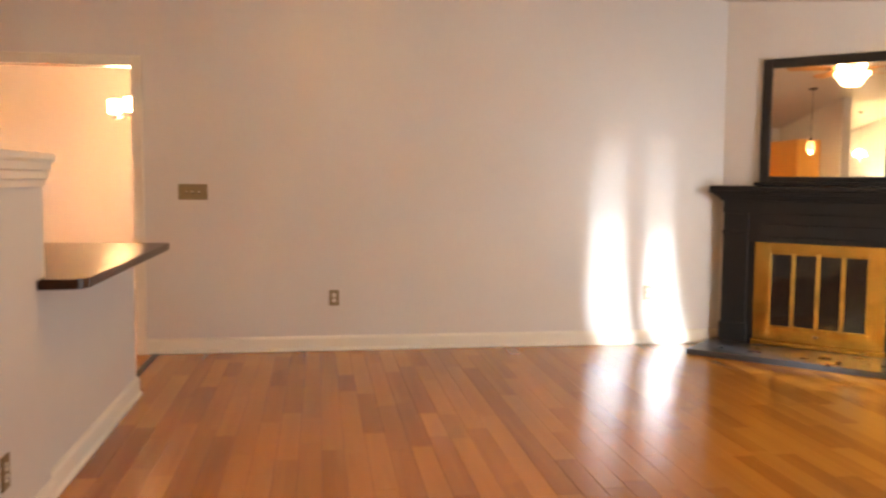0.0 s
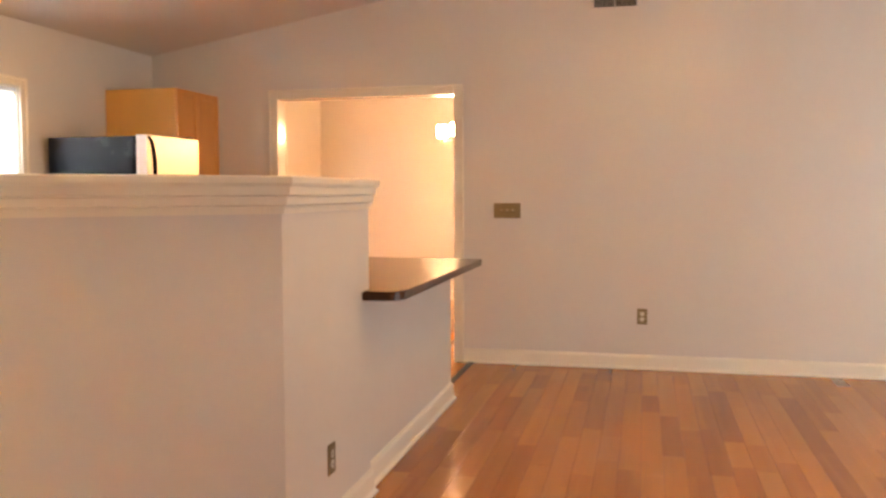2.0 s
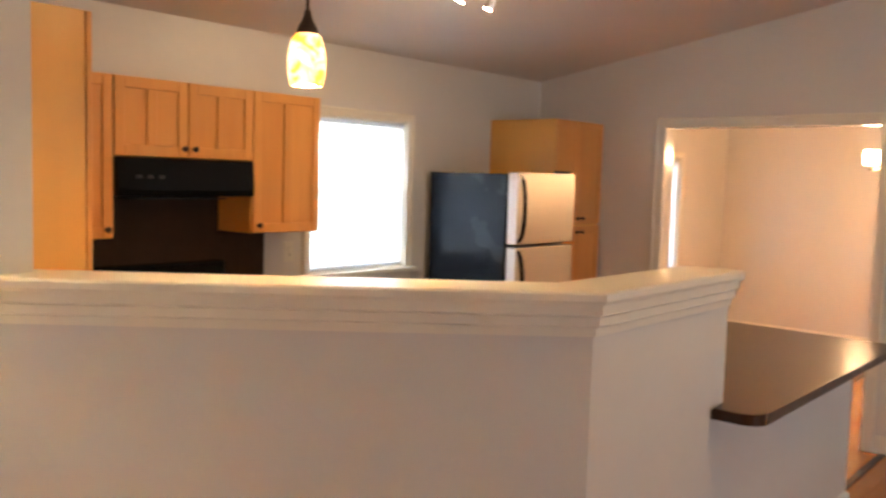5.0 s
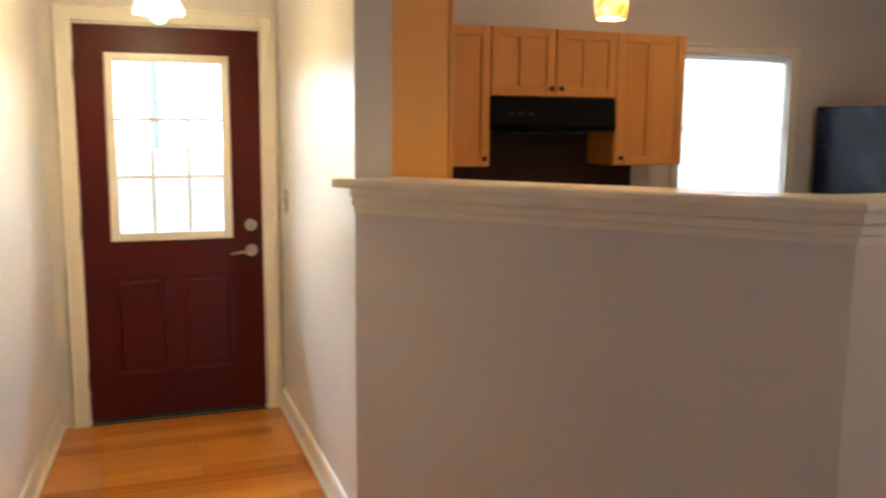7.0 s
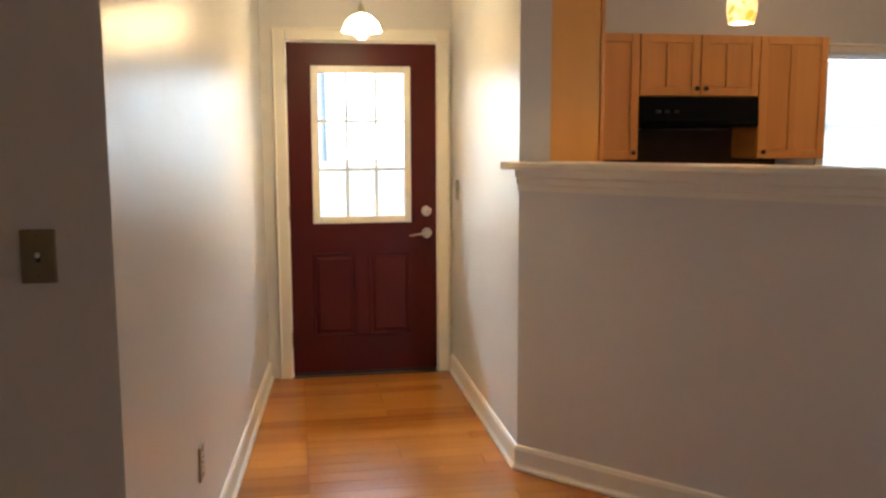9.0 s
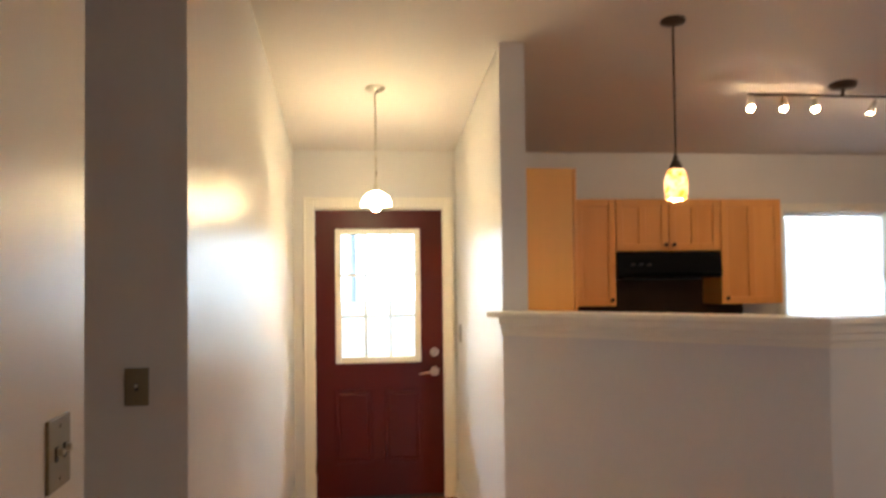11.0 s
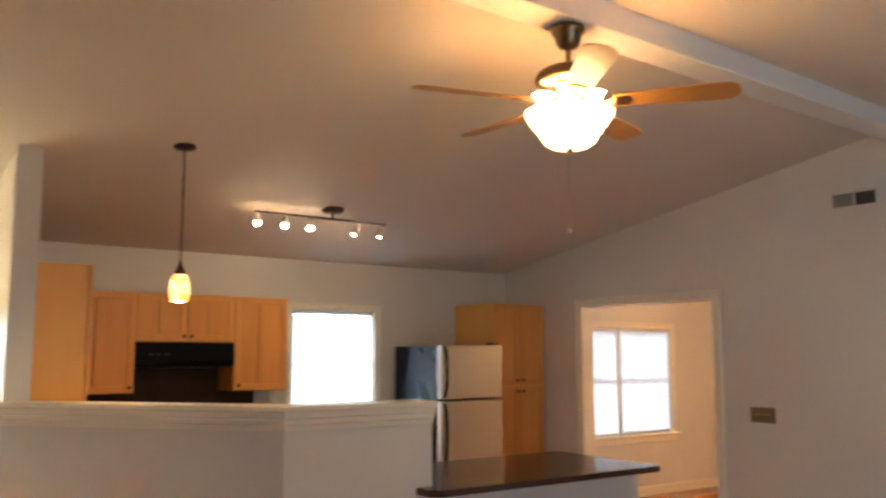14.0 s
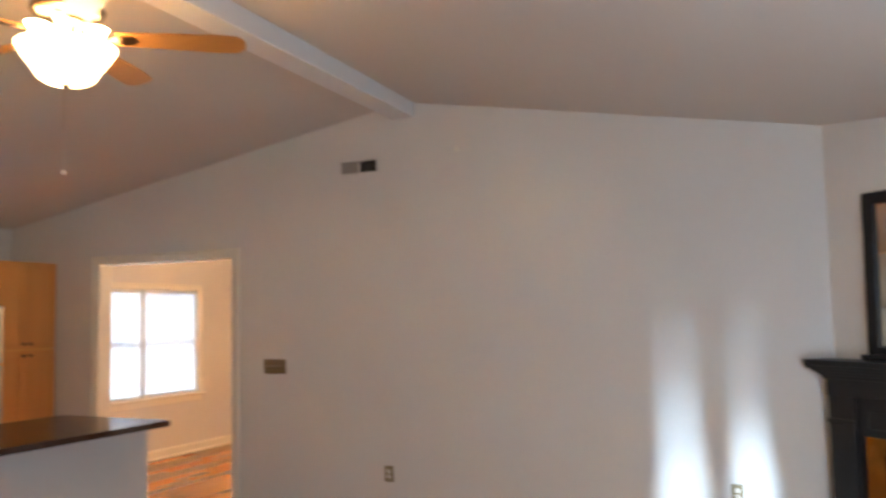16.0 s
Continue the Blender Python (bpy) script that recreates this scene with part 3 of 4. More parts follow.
# ---- entry door ----
def entry_door():
    d = thing("door_1", (-0.03, 1.395, 0.03), "dark oxblood red entry door with a nine-pane window, closed", "door")
    tagged(d, kind="structure")
    y0, y1, z0, z1, g0, g1, h0, h1 = 0.937, 1.853, 0.028, 2.078, 1.115, 1.655, 1.015, 1.905
    bm = bmesh.new()
    bx(bm, -0.05, -0.006, y0, g0, z0, z1)
    bx(bm, -0.05, -0.006, g1, y1, z0, z1)
    bx(bm, -0.05, -0.006, g0, g1, z0, h0)
    bx(bm, -0.05, -0.006, g0, g1, h1, z1)
    bmesh.ops.remove_doubles(bm, verts=bm.verts, dist=1e-5)
    part("leaf", bm, RED, d)
    for a, b in ((1.085, 1.325), (1.435, 1.675)):
        bm = bmesh.new()
        r = bmesh.ops.create_cube(bm, size=1.0)
        for v in r["verts"]:
            v.co = Vector((-0.0085 + (0.0075 if v.co.x > 0 else -0.002), (a + b) / 2 + v.co.y * ((b - a) - (0.05 if v.co.x > 0 else 0)), 0.525 + v.co.z * (0.50 - (0.05 if v.co.x > 0 else 0))))
        part("raised_panel", bm, RED, d)
        bm = bmesh.new()
        for p in ((a - 0.014, a, 0.258, 0.792), (b, b + 0.014, 0.258, 0.792), (a, b, 0.778, 0.792), (a, b, 0.258, 0.272)):
            bx(bm, -0.0058, 0.0005, *p, 0.0028)
        part("panel_moulding", bm, RED, d)
    fr = bmesh.new()
    for p in ((1.078, g0 + 0.008, 0.976, 1.942), (g1 - 0.008, 1.692, 0.976, 1.942), (g0 + 0.008, g1 - 0.008, h1 - 0.008, 1.942), (g0 + 0.008, g1 - 0.008, 0.976, h0 + 0.008)):
        bx(fr, -0.0058, 0.012, *p, 0.005)
    part("window_frame", fr, TRIM, d, "cream window frame")
    for i in (1, 2):
        yy = g0 + (g1 - g0) * i / 3
        part("muntin", box(-0.018, -0.004, yy - 0.009, yy + 0.009, h0, h1, 0.002), TRIM, d)
    for j in (1, 2):
        zz = h0 + (h1 - h0) * j / 3
        part("muntin", box(-0.0175, -0.0045, g0, g1, zz - 0.009, zz + 0.009, 0.002), TRIM, d)
    for i in range(3):
        for j in range(3):
            w, h = (g1 - g0) / 3, (h1 - h0) / 3
            part("pane", box(-0.034, -0.030, g0 + w * i, g0 + w * (i + 1), h0 + h * j, h0 + h * (j + 1)), GLASS, d).visible_shadow = False
    bm = bmesh.new()
    tube(bm, (-0.006, 1.79, 1.045), (0.012, 1.79, 1.045), 0.033, 0.029, 24)
    tube(bm, (0.012, 1.79, 1.045), (0.022, 1.79, 1.045), 0.020, 0.018, 20)
    bx(bm, 0.022, 0.036, 1.785, 1.795, 1.030, 1.060, 0.002)
    part("deadbolt", bm, NICKEL, d, "satin nickel deadbolt")
    hd = part("door_handle", tube(bmesh.new(), (-0.006, 1.79, 0.905), (0.010, 1.79, 0.905), 0.034, 0.030, 24), NICKEL, d, "satin nickel lever handle")
    bm = bmesh.new()
    tube(bm, (0.010, 1.79, 0.905), (0.048, 1.79, 0.905), 0.012, 0.011, 16)
    tube(bm, (0.046, 1.795, 0.905), (0.050, 1.735, 0.903), 0.010, 0.008, 12)
    tube(bm, (0.050, 1.735, 0.903), (0.046, 1.675, 0.894), 0.008, 0.006, 12)
    part("lever", bm, NICKEL, hd)
    for zz in (0.25, 1.05, 1.85):
        part("hinge", tube(bmesh.new(), (0.0025, 0.9335, zz - 0.045), (0.0025, 0.9335, zz + 0.045), 0.006, seg=10), NICKEL, d)
    part("sweep", box(-0.045, -0.004, y0 + 0.004, y1 - 0.004, 0.0092, 0.0275), BLACK_MATT, d)


entry_door()
bm = bmesh.new()
bx(bm, -0.159, -0.001, 0.931, 0.9365, 0, 2.084)
bx(bm, -0.159, -0.001, 1.8535, 1.859, 0, 2.084)
bx(bm, -0.159, -0.001, 0.937, 1.853, 2.0785, 2.088)
structure("door_jamb", bm, TRIM, "cream painted entry door jamb", "trim")
structure("door_threshold", box(-0.159, 0.012, 0.9375, 1.8525, -0.004, 0.009, 0.003), BRONZE, "dark worn metal door threshold", "threshold")


# ---- plates ----
def plate(name, label, at, facing, wide, high, kind, count, category, material=None):
    """A wall plate at a point on a wall; facing is its outward yaw in degrees (0: towards +y... turned about z)."""
    p = thing(name, (0, 0, 0), label, category, "wall plates")
    part("cover", bx(bmesh.new(), -wide / 2, wide / 2, -0.0005, 0.006, -high / 2, high / 2, 0.003, 2), material or PLATE, p)
    for i in range(count):
        x = (i - (count - 1) / 2) * 0.046
        if kind == "switch":
            bm = bmesh.new()
            bx(bm, x - 0.005, x + 0.005, 0.0055, 0.009, -0.012, 0.012)
            bm2 = bmesh.new()
            bx(bm2, x - 0.004, x + 0.004, 0.006, 0.020, -0.002, 0.010, 0.002)
            part("slot", bm, BLACK_MATT, p)
            part("toggle", bm2, TOGGLE, p)
        else:
            for zz in (0.020, -0.020):
                bm = bmesh.new()
                tube(bm, (0, 0.005, zz), (0, 0.0085, zz), 0.0165, 0.0155, 20)
                r = part("receptacle", bm, TOGGLE, p)
                for sx in (-0.006, 0.006):
                    part("slot", box(sx - 0.0012, sx + 0.0012, 0.0085, 0.0092, zz - 0.003, zz + 0.006), BLACK_MATT, r)
    for zz in (high / 2 - 0.016, -high / 2 + 0.016) if kind == "switch" else (0.0,):
        part("screw", tube(bmesh.new(), (0, 0.005, zz), (0, 0.0072, zz), 0.003, seg=8), ANTIQUE, p)
    p.matrix_basis = pose(*at, 0, 0, facing)
    return p


plate("light_switch", "bronze three-gang switch plate with ivory toggles on the wall", (3.05, NORTH - 0.0005, 1.205), 180, 0.21, 0.117, "switch", 3, "switch")
plate("wall_outlet", "bronze duplex outlet above the baseboard", (4.08, NORTH - 0.0005, 0.405), 180, 0.075, 0.12, "outlet", 1, "outlet")
plate("wall_outlet", "bronze duplex outlet in the bright sun patch", (6.58, NORTH - 0.0005, 0.415), 180, 0.075, 0.12, "outlet", 1, "outlet")
plate("wall_outlet", "bronze duplex outlet low on the kitchen half wall", (2.9075, 3.49, 0.31), -90, 0.075, 0.12, "outlet", 1, "outlet")
plate("light_switch", "bronze single switch plate on the passage corner", (3.3505, 0.41, 1.25), -90, 0.075, 0.12, "switch", 1, "switch")
plate("light_switch", "bronze two-gang switch plate beside the passage", (4.665, 0.5545, 1.30), 0, 0.12, 0.12, "switch", 2, "switch")
plate("light_switch", "pale grey switch plate beside the entry door", (0.22, 1.948, 1.19), 181, 0.075, 0.12, "switch", 1, "switch", GREY)
plate("wall_outlet", "bronze outlet low on the hall wall", (2.42, 0.6285, 0.40), -3.7, 0.075, 0.12, "outlet", 1, "outlet")
plate("wall_outlet", "ivory outlet over the kitchen counter", (0.0005, 4.36, 1.22), -90, 0.075, 0.12, "outlet", 1, "outlet", TOGGLE)


# ---- air grille and small sensor ----
def air_grille():
    g = thing("air_grille", (3.86, NORTH, 2.77), "grey two-section air supply grille high on the wall", "vent")
    # Near-black sheet on the wall stands in for the shade inside the duct.
    part("backing", box(3.70, 4.02, 6.9985, 6.9996, 2.722, 2.812), DUCT_SHADE, g)
    bm = bmesh.new()
    for a, b in ((3.690, 3.702), (3.853, 3.863), (4.016, 4.028)):
        bx(bm, a, b, 6.980, 6.9996, 2.712, 2.822, 0.002)
    for z in (2.712, 2.814):
        bx(bm, 3.702, 4.016, 6.981, 6.9996, z, z + 0.008)
    part("frame", bm, WALL, g)
    for side, x0 in ((0, 3.708), (1, 3.870)):
        for i in range(11):
            xx = x0 + i * 0.0140
            r = box(xx - 0.0065, xx + 0.0065, 6.9895, 6.9910, 2.7205, 2.8135)
            bmesh.ops.rotate(r, verts=r.verts, cent=(xx, 6.990, 2.77), matrix=Matrix.Rotation(radians(62 if side == 0 else -62), 3, "Z"))
            part("fin", r, GREY, g)


air_grille()
bm = bmesh.new()
tube(bm, (4.69, 6.9995, 2.83), (4.69, 6.985, 2.83), 0.018, 0.015, 16)
lone("wall_sensor", bm, TOGGLE, "small pale round sensor high on the wall", "sensor")


# ---- bar counter ----
def rounded(points, radii, n=7):
    out = []
    v = [Vector(p) for p in points]
    for i, p in enumerate(v):
        r = radii[i]
        a, b = (v[i - 1] - p).normalized(), (v[(i + 1) % len(v)] - p).normalized()
        if r <= 0:
            out.append((p.x, p.y))
            continue
        half = a.angle(b) / 2
        t = r / math.tan(half)
        c = p + (a + b).normalized() * (r / math.sin(half))
        s, e = p + a * t - c, p + b * t - c
        for k in range(n + 1):
            w = s.lerp(e, k / n).normalized() * r
            out.append((c.x + w.x, c.y + w.y))
    return out


bar_plan = rounded([(2.912, 3.875), (3.085, 3.875), (3.085, 5.755), (2.03, 5.81), (2.03, 3.992), (2.912, 3.992)], [0, 0.075, 0.02, 0.03, 0, 0])
bar = thing("bar_counter", (2.8, 4.85, 0.882), "dark brown laminate bar counter with a rounded corner", "counter")
part("top", prism(bmesh.new(), bar_plan, 0.896, 0.922, 0.005), BAR, bar)
part("build_up", prism(bmesh.new(), [(2.8 + (x - 2.8) * 0.995, 4.85 + (y - 4.85) * 0.998) for x, y in bar_plan], 0.8825, 0.8955), BAR, bar)


# ---- kitchen cabinets ----
def panel_door(y0, y1, z0, z1, x, parent, knob_y=None, knob_z=None, panels=2, name="door"):
    """A framed door facing +x with recessed panels; returns the door."""
    st = 0.052
    w = (y1 - y0 - st * (panels + 1)) / panels
    d = part(name, box(x, x + 0.007, y0 + 0.001, y1 - 0.001, z0 + 0.001, z1 - 0.001), MAPLE, parent)
    for i in range(panels + 1):
        a = y0 + (st + w) * i
        inner = 0 < i < panels
        part("stile", box(x + 0.0072, x + 0.019, a, a + st, z0 + (st if inner else 0), z1 - (st if inner else 0), 0.0025), MAPLE, d)
    for a, b in ((z0, z0 + st), (z1 - st, z1)):
        part("rail", box(x + 0.0072, x + 0.0186, y0 + st, y1 - st, a, b, 0.0025), MAPLE, d)
    for i in range(panels):
        a = y0 + st + (w + st) * i
        part("panel", box(x + 0.0072, x + 0.0100, a + 0.002, a + w - 0.002, z0 + st + 0.002, z1 - st - 0.002), MAPLE, d)
    if knob_y is not None:
        bm = bmesh.new()
        tube(bm, (x + 0.019, knob_y, knob_z), (x + 0.034, knob_y, knob_z), 0.006, 0.005, 10)
        tube(bm, (x + 0.034, knob_y, knob_z), (x + 0.046, knob_y, knob_z), 0.012, 0.015, 14)
        tube(bm, (x + 0.046, knob_y, knob_z), (x + 0.050, knob_y, knob_z), 0.015, 0.009, 14)
        part("knob", bm, BRONZE, d, "dark bronze knob")
    return d


def upper_cabinet(y0, y1, z0, z1, doors, label, knobs):
    c = thing("wall_cabinet", (0.15, (y0 + y1) / 2, z0), label, "cabinet", "kitchen wall cabinets")
    part("body", box(0.002, 0.305, y0 + 0.001, y1 - 0.001, z0, z1, 0.002), MAPLE_SIDE, c)
    w = (y1 - y0) / doors
    for i in range(doors):
        part_y = (y0 + w * i + 0.003, y0 + w * (i + 1) - 0.003)
        panel_door(part_y[0], part_y[1], z0 + 0.003, z1 - 0.003, 0.306, c, knobs[i], z0 + 0.045)
    return c


upper_cabinet(2.515, 3.06, 1.365, 2.13, 1, "honey maple wall cabinet beside the black hood", [3.02])
upper_cabinet(3.06, 3.85, 1.755, 2.13, 2, "short honey maple wall cabinet above the black hood", [3.425, 3.485])
upper_cabinet(3.85, 4.32, 1.365, 2.13, 1, "honey maple wall cabinet beside the bright window", [3.885])


def tall_cabinet():
    c = thing("tall_cabinet", (0.32, 6.65, 0), "tall honey maple pantry cabinet beside the refrigerator", "cabinet")
    y0, y1 = 6.335, 6.985
    part("body", box(0.002, 0.60, y0, y1, 0.09, 2.15, 0.003), MAPLE_SIDE, c)
    part("toe_kick", box(0.002, 0.54, y0 + 0.005, y1 - 0.005, 0.001, 0.09), BLACK_MATT, c)
    ym = (y0 + y1) / 2
    for a, b, k in ((y0 + 0.003, ym - 0.0015, ym - 0.035), (ym + 0.0015, y1 - 0.003, ym + 0.035)):
        panel_door(a, b, 1.372, 2.147, 0.601, c, k, 1.415, 1)
        panel_door(a, b, 0.095, 1.352, 0.601, c, k, 1.31, 1)


tall_cabinet()


def pantry_unit():
    c = thing("pantry_cabinet", (0.75, 2.29, 0), "tall honey maple pantry cabinet against the hall partition", "cabinet")
    part("body", box(0.36, 1.190, 2.101, 2.49, 0.09, 2.235, 0.003), MAPLE_SIDE, c)
    part("toe_kick", box(0.36, 1.185, 2.106, 2.43, 0.001, 0.09), BLACK_MATT, c)
    part("face_edge", box(1.170, 1.195, 2.4915, 2.512, 0.095, 2.233, 0.002), MAPLE, c)
    for a, b in ((0.365, 0.765), (0.769, 1.1685)):
        part("door", box(a, b, 2.4915, 2.511, 1.37, 2.23, 0.002), MAPLE, c)
        part("door", box(a, b, 2.4915, 2.511, 0.095, 1.35, 0.002), MAPLE, c)


pantry_unit()


def range_hood():
    h = thing("range_hood", (0.22, 3.455, 1.60), "black glossy under-cabinet range hood", "range hood")
    y0, y1 = 3.065, 3.845
    bm = bmesh.new()
    prof = [(0.003, 1.752), (0.322, 1.752), (0.336, 1.742), (0.350, 1.60), (0.345, 1.565), (0.003, 1.555)]
    a = [bm.verts.new((x, y0, z)) for x, z in prof]
    b = [bm.verts.new((x, y1, z)) for x, z in prof]
    bm.faces.new(a)
    bm.faces.new(list(reversed(b)))
    for i in range(len(prof)):
        j = (i + 1) % len(prof)
        bm.faces.new((a[i], b[i], b[j], a[j]))
    bmesh.ops.bevel(bm, geom=list(bm.edges), offset=0.004, segments=1, affect="EDGES")
    part("canopy", bm, BLACK, h)
    for i in range(3):
        yy = 3.16 + i * 0.06
        bm = box(0.340, 0.351, yy, yy + 0.03, 1.65, 1.668, 0.002)
        part("button", bm, BLACK_MATT, h)
    part("filter", box(0.05, 0.30, 3.2, 3.7, 1.549, 1.5545), BLACK_MATT, h)


range_hood()
structure("backsplash", box(0.001, 0.009, 2.52, 4.17, 0.925, 1.553), SPLASH, "dark brown backsplash behind the range", "backsplash")


def kitchen_range():
    r = thing("kitchen_range", (0.34, 3.455, 0), "black freestanding kitchen range with a raised back panel", "range")
    part("body", box(0.03, 0.66, 3.08, 3.835, 0.02, 0.905, 0.005), BLACK, r)
    part("cooktop", box(0.03, 0.68, 3.075, 3.84, 0.906, 0.925, 0.004), BLACK, r)
    bm = box(0.025, 0.10, 3.075, 3.84, 0.926, 1.205, 0.012, 2)
    g = part("back_panel", bm, BLACK, r)
    for yy in (3.16, 3.25, 3.66, 3.75):
        part("knob", tube(bmesh.new(), (0.1, yy, 1.1), (0.125, yy, 1.1), 0.022, 0.019, 16), STEEL, g)
    part("display", box(0.1, 0.102, 3.36, 3.55, 1.06, 1.14), SMOKED, g)
    for x in (0.20, 0.48):
        for yy in (3.26, 3.65):
            part("burner", lathe(bmesh.new(), [(0.0, 0.0), (0.09, 0.0), (0.095, 0.008), (0.06, 0.010), (0.02, 0.009), (0.0, 0.009)], (x, yy, 0.9255), 20), BLACK_MATT, r)
    d = part("oven_door", box(0.661, 0.69, 3.09, 3.825, 0.20, 0.86, 0.006), BLACK, r)
    part("handle", tube(bmesh.new(), (0.735, 3.14, 0.80), (0.735, 3.775, 0.80), 0.012), STEEL, d)


kitchen_range()


def base_cabinet(y0, y1, doors):
    c = thing("base_cabinet", (0.3, (y0 + y1) / 2, 0), "honey maple base cabinet under a dark worktop", "cabinet", "kitchen base cabinets")
    part("body", box(0.002, 0.60, y0 + 0.002, y1 - 0.002, 0.09, 0.88), MAPLE_SIDE, c)
    part("toe_kick", box(0.002, 0.54, y0 + 0.004, y1 - 0.004, 0.001, 0.09), BLACK_MATT, c)
    w = (y1 - y0) / doors
    for i in range(doors):
        panel_door(y0 + w * i + 0.004, y0 + w * (i + 1) - 0.004, 0.095, 0.875, 0.601, c, y0 + w * i + 0.05, 0.82, 1)


base_cabinet(2.53, 3.07, 1)
base_cabinet(3.845, 4.65, 2)
base_cabinet(4.65, 5.45, 2)
lone("worktop", box(0.01, 0.64, 3.846, 5.47, 0.8815, 0.92, 0.005), BAR, "dark brown laminate worktop under the kitchen window", "worktop")
lone("worktop", box(0.01, 0.64, 2.525, 3.07, 0.8815, 0.92, 0.005), BAR, "dark brown laminate worktop beside the range", "worktop")


# ---- refrigerator ----
def refrigerator():
    f = thing("refrigerator", (0.43, 5.92, 0), "stainless top-freezer refrigerator with dark charcoal sides", "refrigerator")
    y0, y1, top = 5.575, 6.265, 1.735
    part("case", box(0.06, 0.735, y0 + 0.004, y1 - 0.004, 0.03, top, 0.008, 2), CASE, f, "charcoal textured case")
    part("gasket", box(0.735, 0.747, y0 + 0.015, y1 - 0.015, 0.06, top - 0.012), BLACK_MATT, f)
    for z0, z1, nm in ((1.268, top + 0.012, "freezer_door"), (0.055, 1.250, "fridge_door")):
        d = part(nm, box(0.762, 0.830, y0, y1, z0, z1, 0.010, 3), STEEL, f, "stainless steel door")
        part("door_liner", box(0.747, 0.7625, y0 + 0.001, y1 - 0.001, z0 + 0.002, z1 - 0.002, 0.003), PALE_EDGE, d, "pale door edge")
        part("side_edge", box(0.765, 0.826, y0 - 0.0025, y0 + 0.004, z0 + 0.006, z1 - 0.006, 0.001), PALE_EDGE, d, "pale grey door edge")
        bm = bmesh.new()
        spine = []
        ha, hb = (z0 + 0.015, z1 - 0.015) if nm == "freezer_door" else (z1 - 0.60, z1 - 0.02)
        n, sides = 14, 8
        for k in range(n + 1):
            u = k / n
            cx, cz = 0.826 + 0.046 * math.sin(math.pi * u) ** 0.45, ha + (hb - ha) * u
            spine.append([bm.verts.new((cx + 0.012 * math.cos(2 * math.pi * q / sides), y0 + 0.024 + 0.017 * math.sin(2 * math.pi * q / sides), cz)) for q in range(sides)])
        for r0, r1 in zip(spine, spine[1:]):
            for q in range(sides):
                bm.faces.new((r0[q], r0[(q + 1) % sides], r1[(q + 1) % sides], r1[q]))
        bm.faces.new(spine[0])
        bm.faces.new(list(reversed(spine[-1])))
        part("handle", bm, BLACK, d, "black curved handle")
    part("hinge_cover", box(0.70, 0.80, y1 - 0.09, y1 - 0.01, top + 0.013, top + 0.03, 0.005), BLACK_MATT, f)
    part("toe_grille", box(0.70, 0.755, y0 + 0.02, y1 - 0.02, 0.004, 0.05), BLACK_MATT, f)


refrigerator()


# ---- lamps ----
def kitchen_pendant():
    x, y = 1.99, 2.805
    top = roof(x, y)
    p = thing("pendant_lamp", (x, y, top), "amber mottled glass pendant on a bronze stem, lit", "pendant lamp")
    part("canopy", lathe(bmesh.new(), [(0.0, 0.012), (0.066, 0.010), (0.066, -0.006), (0.060, -0.016), (0.02, -0.026), (0.0, -0.026)], (x, y, top), 28), BRONZE, p)
    part("stem", tube(bmesh.new(), (x, y, top - 0.02), (x, y, 2.195), 0.0055, seg=10), BRONZE, p)
    part("socket_cap", lathe(bmesh.new(), [(0.0, 0.075), (0.010, 0.074), (0.014, 0.05), (0.030, 0.02), (0.036, 0.0), (0.0, 0.0)], (x, y, 2.130), 24), BRONZE, p)
    part("shade", lathe(bmesh.new(), [(0.032, 0.0), (0.046, -0.018), (0.057, -0.052), (0.061, -0.088), (0.059, -0.124), (0.051, -0.165), (0.048, -0.165), (0.056, -0.124), (0.058, -0.088), (0.054, -0.052), (0.043, -0.018), (0.029, -0.002)], (x, y, 2.135), 28), G_PEND, p, "glowing amber and honey mottled glass")
    part("bulb", lathe(bmesh.new(), [(0.0, -0.168), (0.02, -0.166), (0.034, -0.156), (0.040, -0.138), (0.030, -0.09), (0.016, -0.06), (0.0, -0.05)], (x, y, 2.135), 16), G_PEND_IN, p)


kitchen_pendant()


def hall_pendant():
    x, y = 1.06, 1.313
    top = roof(x, y)
    p = thing("pendant_lamp", (x, y, top), "white glass dome pendant on a nickel stem, lit", "pendant lamp")
    part("canopy", lathe(bmesh.new(), [(0.0, 0.012), (0.062, 0.010), (0.062, -0.004), (0.05, -0.016), (0.012, -0.03), (0.0, -0.03)], (x, y, top), 28), NICKEL, p)
    part("stem", tube(bmesh.new(), (x, y, top - 0.02), (x, y, 2.135), 0.006, seg=10), NICKEL, p)
    part("socket_cap", lathe(bmesh.new(), [(0.0, 0.05), (0.012, 0.05), (0.018, 0.02), (0.026, 0.0), (0.0, 0.0)], (x, y, 2.10), 20), NICKEL, p)
    part("shade", lathe(bmesh.new(), [(0.022, 0.0), (0.050, -0.012), (0.074, -0.035), (0.088, -0.062), (0.094, -0.085), (0.090, -0.085), (0.084, -0.062), (0.070, -0.037), (0.048, -0.016), (0.022, -0.004)], (x, y, 2.105), 32), G_HALL, p, "glowing white glass dome")
    part("bulb", lathe(bmesh.new(), [(0.0, -0.122), (0.018, -0.117), (0.028, -0.10), (0.030, -0.08), (0.020, -0.05), (0.012, -0.03), (0.0, -0.03)], (x, y, 2.105), 16), G_HALL_BULB, p)


hall_pendant()


